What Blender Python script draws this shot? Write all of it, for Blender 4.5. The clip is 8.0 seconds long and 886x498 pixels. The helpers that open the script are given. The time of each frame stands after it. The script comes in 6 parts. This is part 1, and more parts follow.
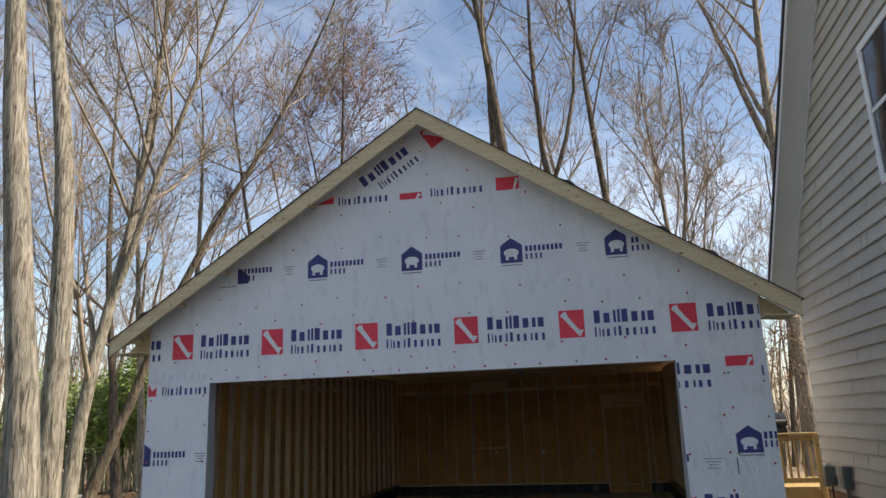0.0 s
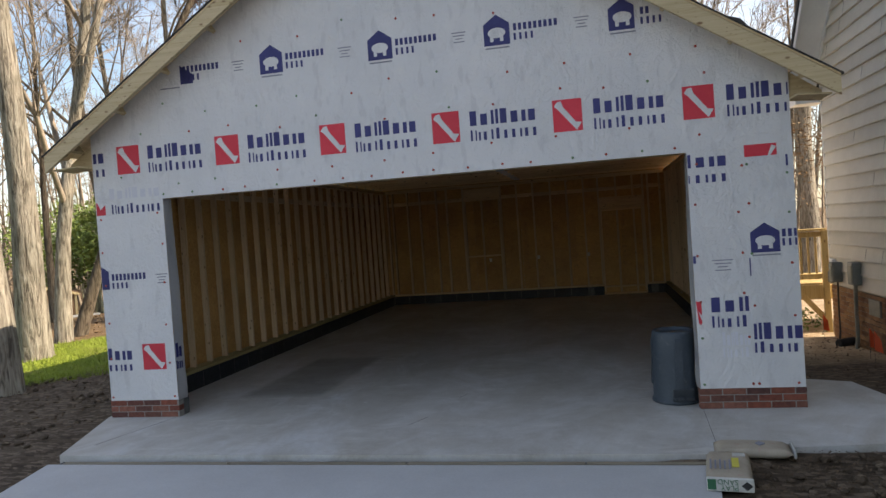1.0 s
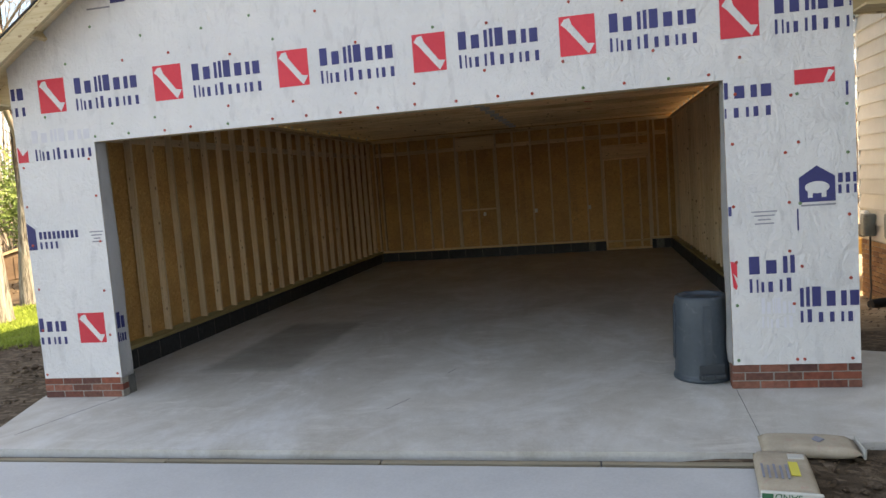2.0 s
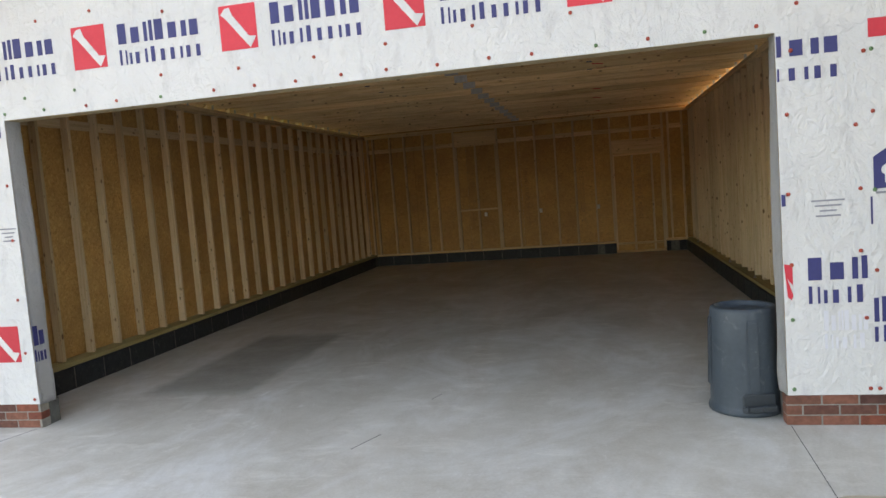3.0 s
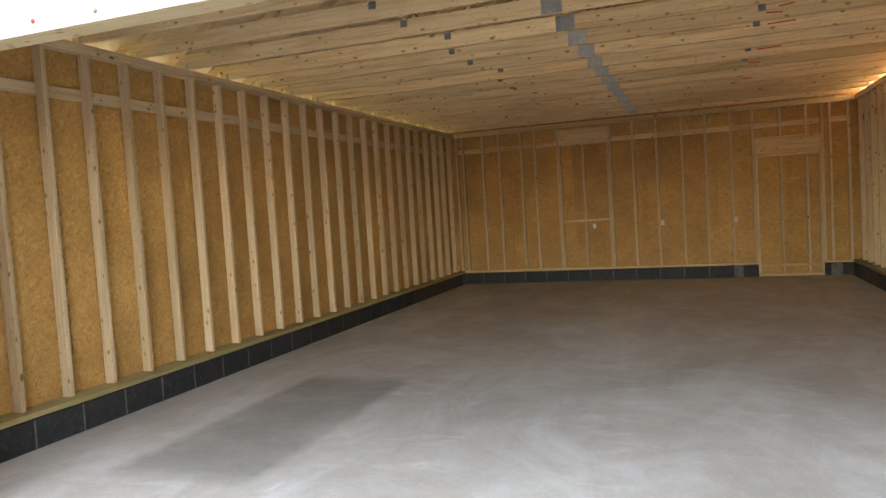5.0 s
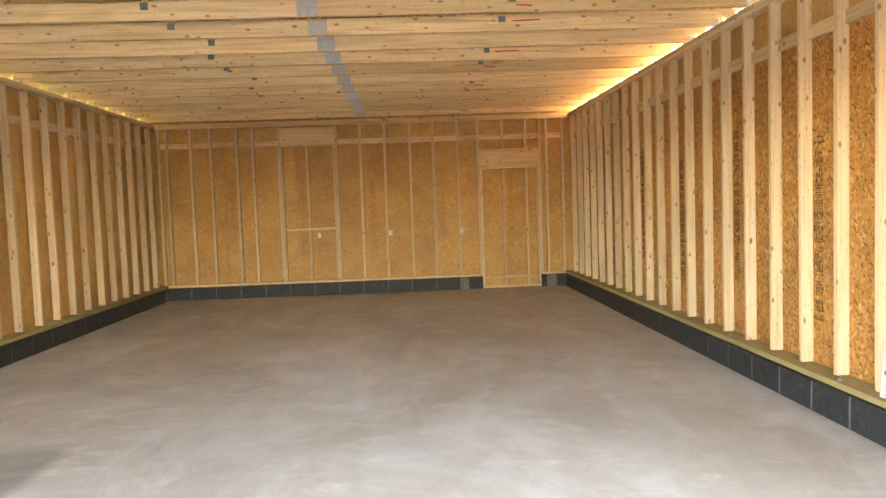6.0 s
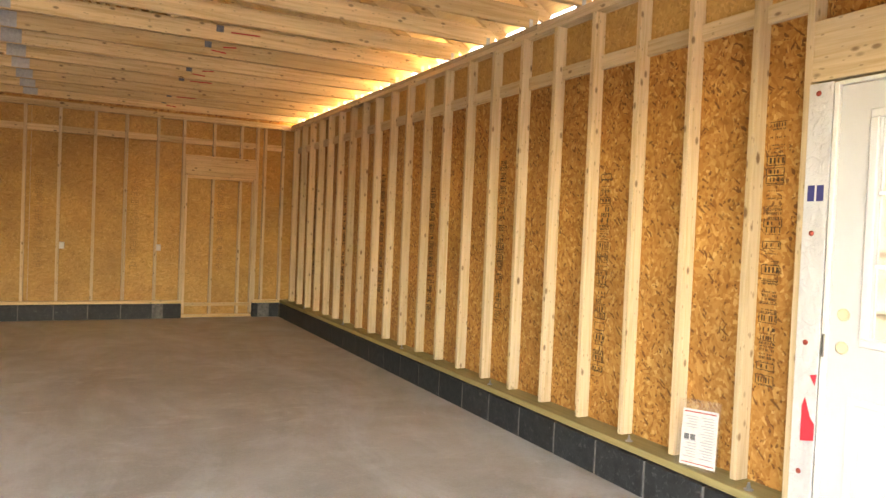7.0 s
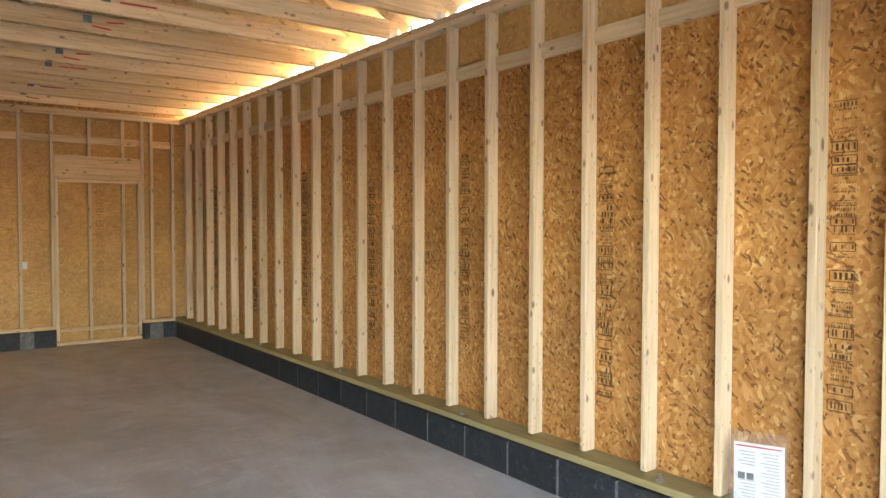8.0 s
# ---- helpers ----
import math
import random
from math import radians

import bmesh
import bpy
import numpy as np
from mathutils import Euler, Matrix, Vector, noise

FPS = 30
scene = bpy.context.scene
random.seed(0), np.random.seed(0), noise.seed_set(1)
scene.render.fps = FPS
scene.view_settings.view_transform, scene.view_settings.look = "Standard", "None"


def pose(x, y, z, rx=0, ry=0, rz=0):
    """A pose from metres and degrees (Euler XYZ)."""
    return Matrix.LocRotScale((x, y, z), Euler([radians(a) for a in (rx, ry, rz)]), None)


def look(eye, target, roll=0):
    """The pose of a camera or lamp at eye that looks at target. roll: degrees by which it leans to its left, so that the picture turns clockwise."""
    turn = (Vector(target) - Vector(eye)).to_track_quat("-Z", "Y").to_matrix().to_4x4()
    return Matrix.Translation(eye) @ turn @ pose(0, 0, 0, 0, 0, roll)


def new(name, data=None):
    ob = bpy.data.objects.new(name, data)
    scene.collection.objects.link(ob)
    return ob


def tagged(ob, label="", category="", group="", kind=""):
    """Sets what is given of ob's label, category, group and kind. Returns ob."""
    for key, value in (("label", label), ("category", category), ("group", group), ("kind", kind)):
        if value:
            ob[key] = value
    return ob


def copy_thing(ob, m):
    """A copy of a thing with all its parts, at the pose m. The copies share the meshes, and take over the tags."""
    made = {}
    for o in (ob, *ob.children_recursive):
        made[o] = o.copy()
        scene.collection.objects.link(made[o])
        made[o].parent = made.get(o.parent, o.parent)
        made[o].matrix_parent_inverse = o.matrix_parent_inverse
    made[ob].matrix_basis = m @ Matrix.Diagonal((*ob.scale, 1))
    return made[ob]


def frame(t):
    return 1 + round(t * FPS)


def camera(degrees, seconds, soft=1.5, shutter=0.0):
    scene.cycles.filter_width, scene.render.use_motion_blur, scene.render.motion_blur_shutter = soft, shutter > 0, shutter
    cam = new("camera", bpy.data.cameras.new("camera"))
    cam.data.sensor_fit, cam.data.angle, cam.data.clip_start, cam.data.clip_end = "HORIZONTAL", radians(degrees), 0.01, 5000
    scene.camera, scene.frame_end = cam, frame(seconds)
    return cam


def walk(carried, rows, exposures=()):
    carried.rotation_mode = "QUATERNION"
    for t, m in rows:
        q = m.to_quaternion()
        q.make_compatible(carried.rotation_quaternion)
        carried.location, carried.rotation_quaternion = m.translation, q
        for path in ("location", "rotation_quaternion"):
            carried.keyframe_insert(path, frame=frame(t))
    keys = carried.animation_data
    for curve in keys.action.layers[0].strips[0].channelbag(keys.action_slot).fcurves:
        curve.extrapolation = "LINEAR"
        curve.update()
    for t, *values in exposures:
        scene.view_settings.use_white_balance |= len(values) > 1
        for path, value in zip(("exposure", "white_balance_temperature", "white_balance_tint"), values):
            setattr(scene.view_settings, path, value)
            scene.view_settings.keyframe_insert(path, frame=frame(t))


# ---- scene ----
cam = camera(63.9, 8.0)
PATH = [
    (0, (4.502, -7.841, 1.813), (4.112, -5.937, 2.284), -2.0),
    (0.5, (4.425, -7.349, 1.803), (4.059, -5.394, 2.012), -3.9),
    (1, (4.485, -6.804, 1.789), (4.063, -4.849, 1.74), -4.0),
    (1.2, (4.444, -6.59, 1.78), (4.006, -4.643, 1.64), -4.5),
    (1.5, (4.355, -6.266, 1.759), (3.947, -4.313, 1.623), -4.5),
    (1.7, (4.339, -6.037, 1.751), (3.928, -4.088, 1.572), -4.4),
    (3, (4.275, -4.552, 1.585), (3.843, -2.606, 1.421), -4.4),
    (3.5, (4.121, -4.053, 1.544), (3.554, -2.145, 1.343), -3.2),
    (4, (3.967, -3.503, 1.524), (3.227, -1.662, 1.269), -3.8),
    (4.5, (3.843, -2.959, 1.484), (3.078, -1.118, 1.328), -2.4),
    (6, (3.423, -1.245, 1.43), (3.512, 0.749, 1.307), -2.0),
    (6.5, (3.325, -0.613, 1.42), (4.037, 1.255, 1.363), 4.0),
    (6.8, (3.271, -0.247, 1.41), (4.082, 1.581, 1.411), 0.2),
    (7, (3.242, -0.04, 1.403), (4.163, 1.735, 1.352), 2.4),
    (7.5, (3.133, 0.477, 1.438), (4.246, 2.135, 1.338), 1.7),
    (8, (3.185, 0.937, 1.483), (4.388, 2.533, 1.418), 0.1),
]
EXPOSURES = [(0, 0.68, 6900, 12), (0.5, 0.55, 7200, 12), (1, 1.05, 7500, 13), (1.5, 1.68, 8000, 13), (3, 2.45, 9000, 12), (3.5, 3.0, 9200, 13), (4, 2.95, 9200, 13), (4.5, 3.3, 9200, 14), (6, 5.1, 9800, 17), (6.5, 5.2, 11000, 19), (7, 4.9, 11400, 20), (7.5, 4.8, 9800, 18), (8, 4.85, 7600, 15)]
walk(cam, [(t, look(e, g, r)) for t, e, g, r in PATH], EXPOSURES)

# ---- world, sun ----
SUN_TO = Vector((0.97, 0.08, 0.70)).normalized()
world = bpy.data.worlds.new("world")
scene.world = world
world.use_nodes = True
wn = world.node_tree
sky = wn.nodes.new("ShaderNodeTexSky")
sky.sky_type, sky.sun_disc = 'NISHITA', False
sky.sun_elevation, sky.sun_rotation = math.asin(SUN_TO.z), math.atan2(SUN_TO.x, SUN_TO.y)
sky.dust_density, sky.ozone_density = 0.9, 1.3
wn.nodes["Background"].inputs["Strength"].default_value = 0.12
# thin high cloud drawn out over the whole sky
where = wn.nodes.new("ShaderNodeTexCoord")
stretch = wn.nodes.new("ShaderNodeMapping")
stretch.inputs["Scale"].default_value = (1.6, 2.4, 4.5)
wisps = wn.nodes.new("ShaderNodeTexNoise")
wisps.inputs["Scale"].default_value, wisps.inputs["Detail"].default_value = 1.3, 6.0
wisps.inputs["Roughness"].default_value, wisps.inputs["Distortion"].default_value = 0.58, 0.6
veil = wn.nodes.new("ShaderNodeValToRGB")
veil.color_ramp.elements[0].position, veil.color_ramp.elements[0].color = 0.42, (0, 0, 0, 1)
veil.color_ramp.elements[1].position, veil.color_ramp.elements[1].color = 0.72, (0.38, 0.38, 0.38, 1)
clouds = wn.nodes.new("ShaderNodeMix")
clouds.data_type = "RGBA"
clouds.inputs[7].default_value = (7.0, 7.8, 9.2, 1)
wn.links.new(where.outputs["Generated"], stretch.inputs["Vector"])
wn.links.new(stretch.outputs[0], wisps.inputs["Vector"])
wn.links.new(wisps.outputs[0], veil.inputs["Fac"])
wn.links.new(veil.outputs[0], clouds.inputs[0])
wn.links.new(sky.outputs[0], clouds.inputs[6])
wn.links.new(clouds.outputs[2], wn.nodes["Background"].inputs[0])
sun_data = bpy.data.lights.new("sun", "SUN")
sun_data.energy, sun_data.angle, sun_data.color = 5.0, radians(0.5), (1.0, 0.92, 0.8)
sun = new("sun", sun_data)
sun.matrix_world = look(SUN_TO * 60, (0, 0, 0))


# ---- materials ----
class Mat:
    """A small node builder."""
    def __init__(self, name, rough=0.6, color=(0.5, 0.5, 0.5), metal=0.0, spec=0.5):
        self.m = bpy.data.materials.new(name)
        self.m.use_nodes = True
        self.t = self.m.node_tree
        self.b = self.t.nodes["Principled BSDF"]
        self.put(self.b, "Base Color", (*color, 1))
        self.put(self.b, "Roughness", rough)
        self.put(self.b, "Metallic", metal)
        self.put(self.b, "Specular IOR Level", spec)

    def put(self, node, socket, value):
        if isinstance(value, bpy.types.NodeSocket):
            self.t.links.new(value, node.inputs[socket])
        else:
            node.inputs[socket].default_value = value

    def n(self, kind, out=0, props=(), **ins):
        node = self.t.nodes.new(kind)
        for k, v in props:
            if k == "operation":
                node.operation = v
            elif k == "feature":
                node.feature = v
            elif k == "blend":
                node.blend_type = v
            elif k == "distance":
                node.distance = v
            elif k == "bands":
                node.bands_direction = v
        for k, v in ins.items():
            key = int(k[1:]) if k[0] == "i" and k[1:].isdigit() else k.replace("_", " ")
            self.put(node, key, v)
        return node.outputs[out]

    def coords(self, scale=(1, 1, 1), shift=True, turn=(0, 0, 0)):
        v = self.n("ShaderNodeTexCoord", 3)
        if shift:
            rnd = self.n("ShaderNodeObjectInfo", "Random")
            far = self.n("ShaderNodeVectorMath", props=[("operation", "SCALE")], i0=(37.0, 53.0, 71.0), Scale=rnd)
            v = self.n("ShaderNodeVectorMath", props=[("operation", "ADD")], i0=v, i1=far)
        return self.n("ShaderNodeMapping", Vector=v, Scale=scale, Rotation=turn)

    def noise(self, v, scale, detail=4, rough=0.55, distort=0.0):
        return self.n("ShaderNodeTexNoise", Vector=v, Scale=scale, Detail=detail, Roughness=rough, Distortion=distort)

    def ramp(self, fac, stops):
        node = self.t.nodes.new("ShaderNodeValToRGB")
        el = node.color_ramp.elements
        while len(el) < len(stops):
            el.new(0.5)
        for e, (p, c) in zip(el, stops):
            e.position = p
            e.color = (*c, 1) if len(c) == 3 else (c[0], c[0], c[0], 1)
        self.put(node, "Fac", fac)
        return node.outputs[0]

    def mix(self, fac, a, b, mode="MIX"):
        node = self.t.nodes.new("ShaderNodeMix")
        node.data_type, node.blend_type = "RGBA", mode
        a = (*a, 1) if isinstance(a, tuple) else a
        b = (*b, 1) if isinstance(b, tuple) else b
        for i, v in ((0, fac), (6, a), (7, b)):
            if isinstance(v, bpy.types.NodeSocket):
                self.t.links.new(v, node.inputs[i])
            else:
                node.inputs[i].default_value = v
        return node.outputs[2]

    def math(self, op, a, b=0.0):
        return self.n("ShaderNodeMath", props=[("operation", op)], i0=a, i1=b)

    def rand(self):
        return self.n("ShaderNodeObjectInfo", "Random")

    def bump(self, height, strength=0.3, distance=0.01):
        self.put(self.b, "Normal", self.n("ShaderNodeBump", Height=height, Strength=strength, Distance=distance))

    def color(self, c):
        self.put(self.b, "Base Color", c)
        return self


def lumber(name, axis, light, dark, knots=True, rough=0.7):
    """Sawn softwood with its grain along one axis: 0 x, 1 y, 2 z."""
    a = Mat(name, rough, spec=0.3)
    s = [22.0, 22.0, 22.0]
    s[axis] = 0.9
    v = a.coords(tuple(s))
    grain = a.noise(v, 1.6, 6, 0.6, 0.8)
    fine = a.noise(a.coords(tuple(x * 5 for x in s)), 2.0, 3)
    base = a.ramp(grain, [(0.30, dark), (0.52, light), (0.75, tuple(min(1, x * 1.12) for x in light))])
    base = a.mix(0.22, base, a.ramp(fine, [(0.35, dark), (0.65, light)]))
    tone = a.ramp(a.rand(), [(0.0, (0.80, 0.76, 0.70)), (0.5, (0.97, 0.96, 0.94)), (1.0, (1.1, 1.06, 1.0))])
    base = a.mix(1.0, base, tone, "MULTIPLY")
    if knots:
        for wide, along, r0, r1, much in ((5.5, 2.6, 0.05, 0.09, 0.85), (13.0, 6.5, 0.09, 0.17, 0.7), (34.0, 14.0, 0.10, 0.16, 0.45)):
            k = [wide, wide, wide]
            k[axis] = along
            cell = a.n("ShaderNodeTexVoronoi", Vector=a.coords(tuple(k)), Scale=1.0)
            spot = a.ramp(cell, [(r0, (1,)), (r1, (0,))])
            base = a.mix(a.math("MULTIPLY", spot, much), base, (0.15, 0.07, 0.03))
        # broad bands of darker heartwood
        h = [7.0, 7.0, 7.0]
        h[axis] = 0.45
        heart = a.ramp(a.noise(a.coords(tuple(h)), 1.0, 3, 0.6, 1.5), [(0.52, (0,)), (0.68, (1,))])
        base = a.mix(a.math("MULTIPLY", heart, 0.35), base, tuple(x * 0.8 for x in dark))
    a.color(base)
    a.bump(grain, 0.25, 0.002)
    return a.m


def osb_material(name, stops, sliver, much):
    """Oriented strand board: amber flakes lying every way."""
    a = Mat(name, 0.62, spec=0.35)
    v = a.coords((1, 1, 1), shift=True)
    wob = a.n("ShaderNodeTexNoise", 1, Vector=v, Scale=9.0, Detail=2.0)
    v2 = a.n("ShaderNodeVectorMath", props=[("operation", "MULTIPLY_ADD")], i0=wob, i1=(0.05, 0.05, 0.05), i2=v)
    layers = []
    for turn, sc in (((0.45, 0.45, 0.3), (58, 58, 11)), ((-0.6, -0.6, 0.6), (66, 66, 13)), ((1.3, 1.3, 0.2), (50, 50, 10))):
        mp = a.n("ShaderNodeMapping", Vector=a.n("ShaderNodeMapping", Vector=v2, Rotation=turn), Scale=sc)
        cell = a.n("ShaderNodeTexVoronoi", 1, Vector=mp, Scale=1.0)
        layers.append(a.n("ShaderNodeSeparateColor", Color=cell))
    pick = a.noise(v, 11.0, 1)
    f = a.mix(a.ramp(pick, [(0.47, (0,)), (0.53, (1,))]), layers[0], layers[1])
    pick2 = a.noise(v, 8.0, 1, 0.5, 1.0)
    f = a.mix(a.ramp(pick2, [(0.50, (0,)), (0.56, (1,))]), f, layers[2])
    col = a.ramp(f, stops)
    slv = None
    for turn in ((0.9, 0.3, 0.4), (-0.35, -0.8, 0.9)):
        cell = a.n("ShaderNodeTexVoronoi", 1, Vector=a.n("ShaderNodeMapping", Vector=a.n("ShaderNodeMapping", Vector=v2, Rotation=turn), Scale=(95, 95, 15)), Scale=1.0)
        one = a.ramp(a.n("ShaderNodeSeparateColor", 1, Color=cell), [(0.95, (0,)), (0.965, (1,))])
        slv = one if slv is None else a.math("MAXIMUM", slv, one)
    col = a.mix(a.math("MULTIPLY", slv, much), col, sliver)
    soft = a.noise(v, 1.7, 5, 0.6)
    col = a.mix(1.0, col, a.ramp(soft, [(0.3, (0.78, 0.75, 0.72)), (0.7, (1.12, 1.10, 1.06))]), "MULTIPLY")
    tone = a.ramp(a.rand(), [(0.0, (0.88, 0.86, 0.84)), (1.0, (1.06, 1.06, 1.06))])
    a.color(a.mix(1.0, col, tone, "MULTIPLY"))
    a.bump(f, 0.3, 0.003)
    return a.m


def concrete_material(name, low, high, streak=True):
    a = Mat(name, 0.72, spec=0.4)
    v = a.coords((1, 1, 1), shift=False)
    big = a.noise(v, 0.55, 5, 0.6, 0.6)
    mid = a.noise(v, 3.2, 5, 0.65)
    fine = a.noise(v, 60.0, 3)
    col = a.ramp(big, [(0.32, low), (0.68, high)])
    col = a.mix(0.45, col, a.ramp(mid, [(0.3, low), (0.7, high)]))
    if streak:
        s = a.noise(a.coords((2.2, 5.0, 1), shift=False, turn=(0, 0, 0.6)), 1.0, 7, 0.72, 0.7)
        pale = a.ramp(s, [(0.52, (0,)), (0.70, (1,))])
        where = a.ramp(a.noise(v, 1.1, 2), [(0.40, (0,)), (0.58, (1,))])
        haze = a.ramp(a.noise(a.coords((0.9, 0.5, 1), shift=False, turn=(0, 0, 0.3)), 1.0, 6, 0.7, 1.2), [(0.46, (0,)), (0.66, (1,))])
        col = a.mix(a.math("MULTIPLY", haze, 0.6), col, (0.68, 0.695, 0.71))
        tan = a.ramp(a.noise(a.coords((1.3, 0.7, 1), shift=False, turn=(0, 0, -0.5)), 1.0, 6, 0.7, 0.8), [(0.48, (0,)), (0.66, (1,))])
        col = a.mix(a.math("MULTIPLY", tan, 0.34), col, (0.30, 0.262, 0.21))
        col = a.mix(a.math("MULTIPLY", a.math("MULTIPLY", pale, where), 0.45), col, tuple(min(1, x * 1.35) for x in high))
        scuff = a.ramp(a.noise(a.coords((9.0, 4.0, 1), shift=False, turn=(0, 0, 0.25)), 1.0, 7, 0.75, 0.4), [(0.60, (0,)), (0.72, (1,))])
        patchy = a.ramp(a.noise(v, 0.8, 3, 0.6), [(0.46, (0,)), (0.60, (1,))])
        col = a.mix(a.math("MULTIPLY", a.math("MULTIPLY", scuff, patchy), 0.55), col, (0.74, 0.75, 0.75))
        rust = a.ramp(a.noise(a.coords((0.6, 1.3, 1), shift=False), 0.8, 3), [(0.55, (0,)), (0.75, (1,))])
        col = a.mix(a.math("MULTIPLY", rust, 0.22), col, (0.36, 0.30, 0.24))
    if streak:
        # a damp rectangle that is still drying, soft at its rim
        wob = a.math("MULTIPLY", a.math("SUBTRACT", a.noise(v, 5.0, 3), 0.5), 0.12)
        sep = a.n("ShaderNodeSeparateXYZ", 0, Vector=v)
        dx = a.math("ABSOLUTE", a.math("SUBTRACT", a.math("ADD", sep, wob), 0.78))
        dy = a.math("ABSOLUTE", a.math("SUBTRACT", a.math("ADD", sep.node.outputs[1], wob), 2.05))
        inx = a.n("ShaderNodeMapRange", Value=dx, i1=0.55, i2=0.44)
        iny = a.n("ShaderNodeMapRange", Value=dy, i1=1.30, i2=1.08)
        blotch = a.n("ShaderNodeMapRange", Value=a.noise(v, 1.9, 5, 0.65), i1=0.3, i2=0.7, i3=0.42, i4=0.82)
        col = a.mix(a.math("MULTIPLY", a.math("MULTIPLY", inx, iny), blotch), col, (0.165, 0.155, 0.13))
    col = a.mix(0.12, col, a.ramp(fine, [(0.3, (0.2, 0.2, 0.2)), (0.7, (0.6, 0.6, 0.6))]))
    a.color(col)
    a.put(a.b, "Roughness", a.n("ShaderNodeMapRange", Value=mid, i3=0.5, i4=0.85))
    a.bump(a.mix(0.5, mid, fine), 0.15, 0.004)
    return a.m


def wrap_material():
    a = Mat("house_wrap", 0.55, spec=0.4)
    v = a.coords((1, 1, 1), shift=False)
    soft = a.noise(v, 1.6, 5, 0.6)
    blot = a.noise(a.coords((9, 9, 3.2), shift=False), 1.0, 3)
    col = a.ramp(soft, [(0.3, (0.60, 0.61, 0.63)), (0.7, (0.69, 0.69, 0.70))])
    col = a.mix(a.math("MULTIPLY", a.ramp(blot, [(0.56, (0,)), (0.64, (1,))]), 0.35), col, (0.48, 0.48, 0.50))
    a.color(col)
    crease = a.noise(a.coords((3, 3, 1.6), shift=False), 1.4, 5, 0.65, 2.2)
    fine = a.noise(v, 18, 4, 0.6, 1.0)
    a.bump(a.mix(0.36, crease, fine), 0.9, 0.04)
    return a.m


def noisy(name, c0, c1, scale, rough=0.7, bump=0.2, metal=0.0, spec=0.4, dist=0.005, second=None):
    """A plain surface with wear at two scales."""
    a = Mat(name, rough, metal=metal, spec=spec)
    v = a.coords()
    n1, n2 = a.noise(v, scale, 5, 0.6), a.noise(v, scale * 9, 3)
    col = a.mix(0.3, a.ramp(n1, [(0.32, c0), (0.68, c1)]), a.ramp(n2, [(0.3, c0), (0.7, c1)]))
    if second:
        col = a.mix(a.ramp(a.noise(v, scale * 2.3, 4, 0.7, 0.8), [(0.58, (0,)), (0.70, (1,))]), col, second)
    tone = a.ramp(a.rand(), [(0.0, (0.86, 0.86, 0.86)), (1.0, (1.1, 1.1, 1.1))])
    a.color(a.mix(1.0, col, tone, "MULTIPLY"))
    a.bump(a.mix(0.5, n1, n2), bump, dist)
    return a.m


def plain(name, c, rough=0.6, metal=0.0, spec=0.4):
    return Mat(name, rough, c, metal, spec).m


def brick_material(name, tones):
    a = Mat(name, 0.85, spec=0.25)
    n1 = a.noise(a.coords(), 25, 4, 0.6)
    r = a.n("ShaderNodeNewGeometry", "Random Per Island")
    r = a.math("FRACT", a.math("ADD", r, a.rand()))
    col = a.ramp(r, [(i / (len(tones) - 1), c) for i, c in enumerate(tones)])
    col = a.mix(1.0, col, a.ramp(n1, [(0.3, (0.7, 0.7, 0.7)), (0.7, (1.15, 1.15, 1.15))]), "MULTIPLY")
    a.color(col)
    a.bump(n1, 0.4, 0.004)
    return a.m


def bark_material(name, crack, mid, pale):
    a = Mat(name, 0.95, spec=0.2)
    ridge = a.noise(a.coords((16, 16, 2.2)), 1.0, 5, 0.65, 0.8)
    patch = a.noise(a.coords((2.5, 2.5, 1.2)), 1.0, 4, 0.6)
    col = a.ramp(ridge, [(0.36, crack), (0.5, mid), (0.66, pale)])
    col = a.mix(1.0, col, a.ramp(patch, [(0.3, (0.72, 0.74, 0.70)), (0.7, (1.12, 1.08, 1.02))]), "MULTIPLY")
    a.color(col)
    a.bump(ridge, 1.0, 0.06)
    return a.m


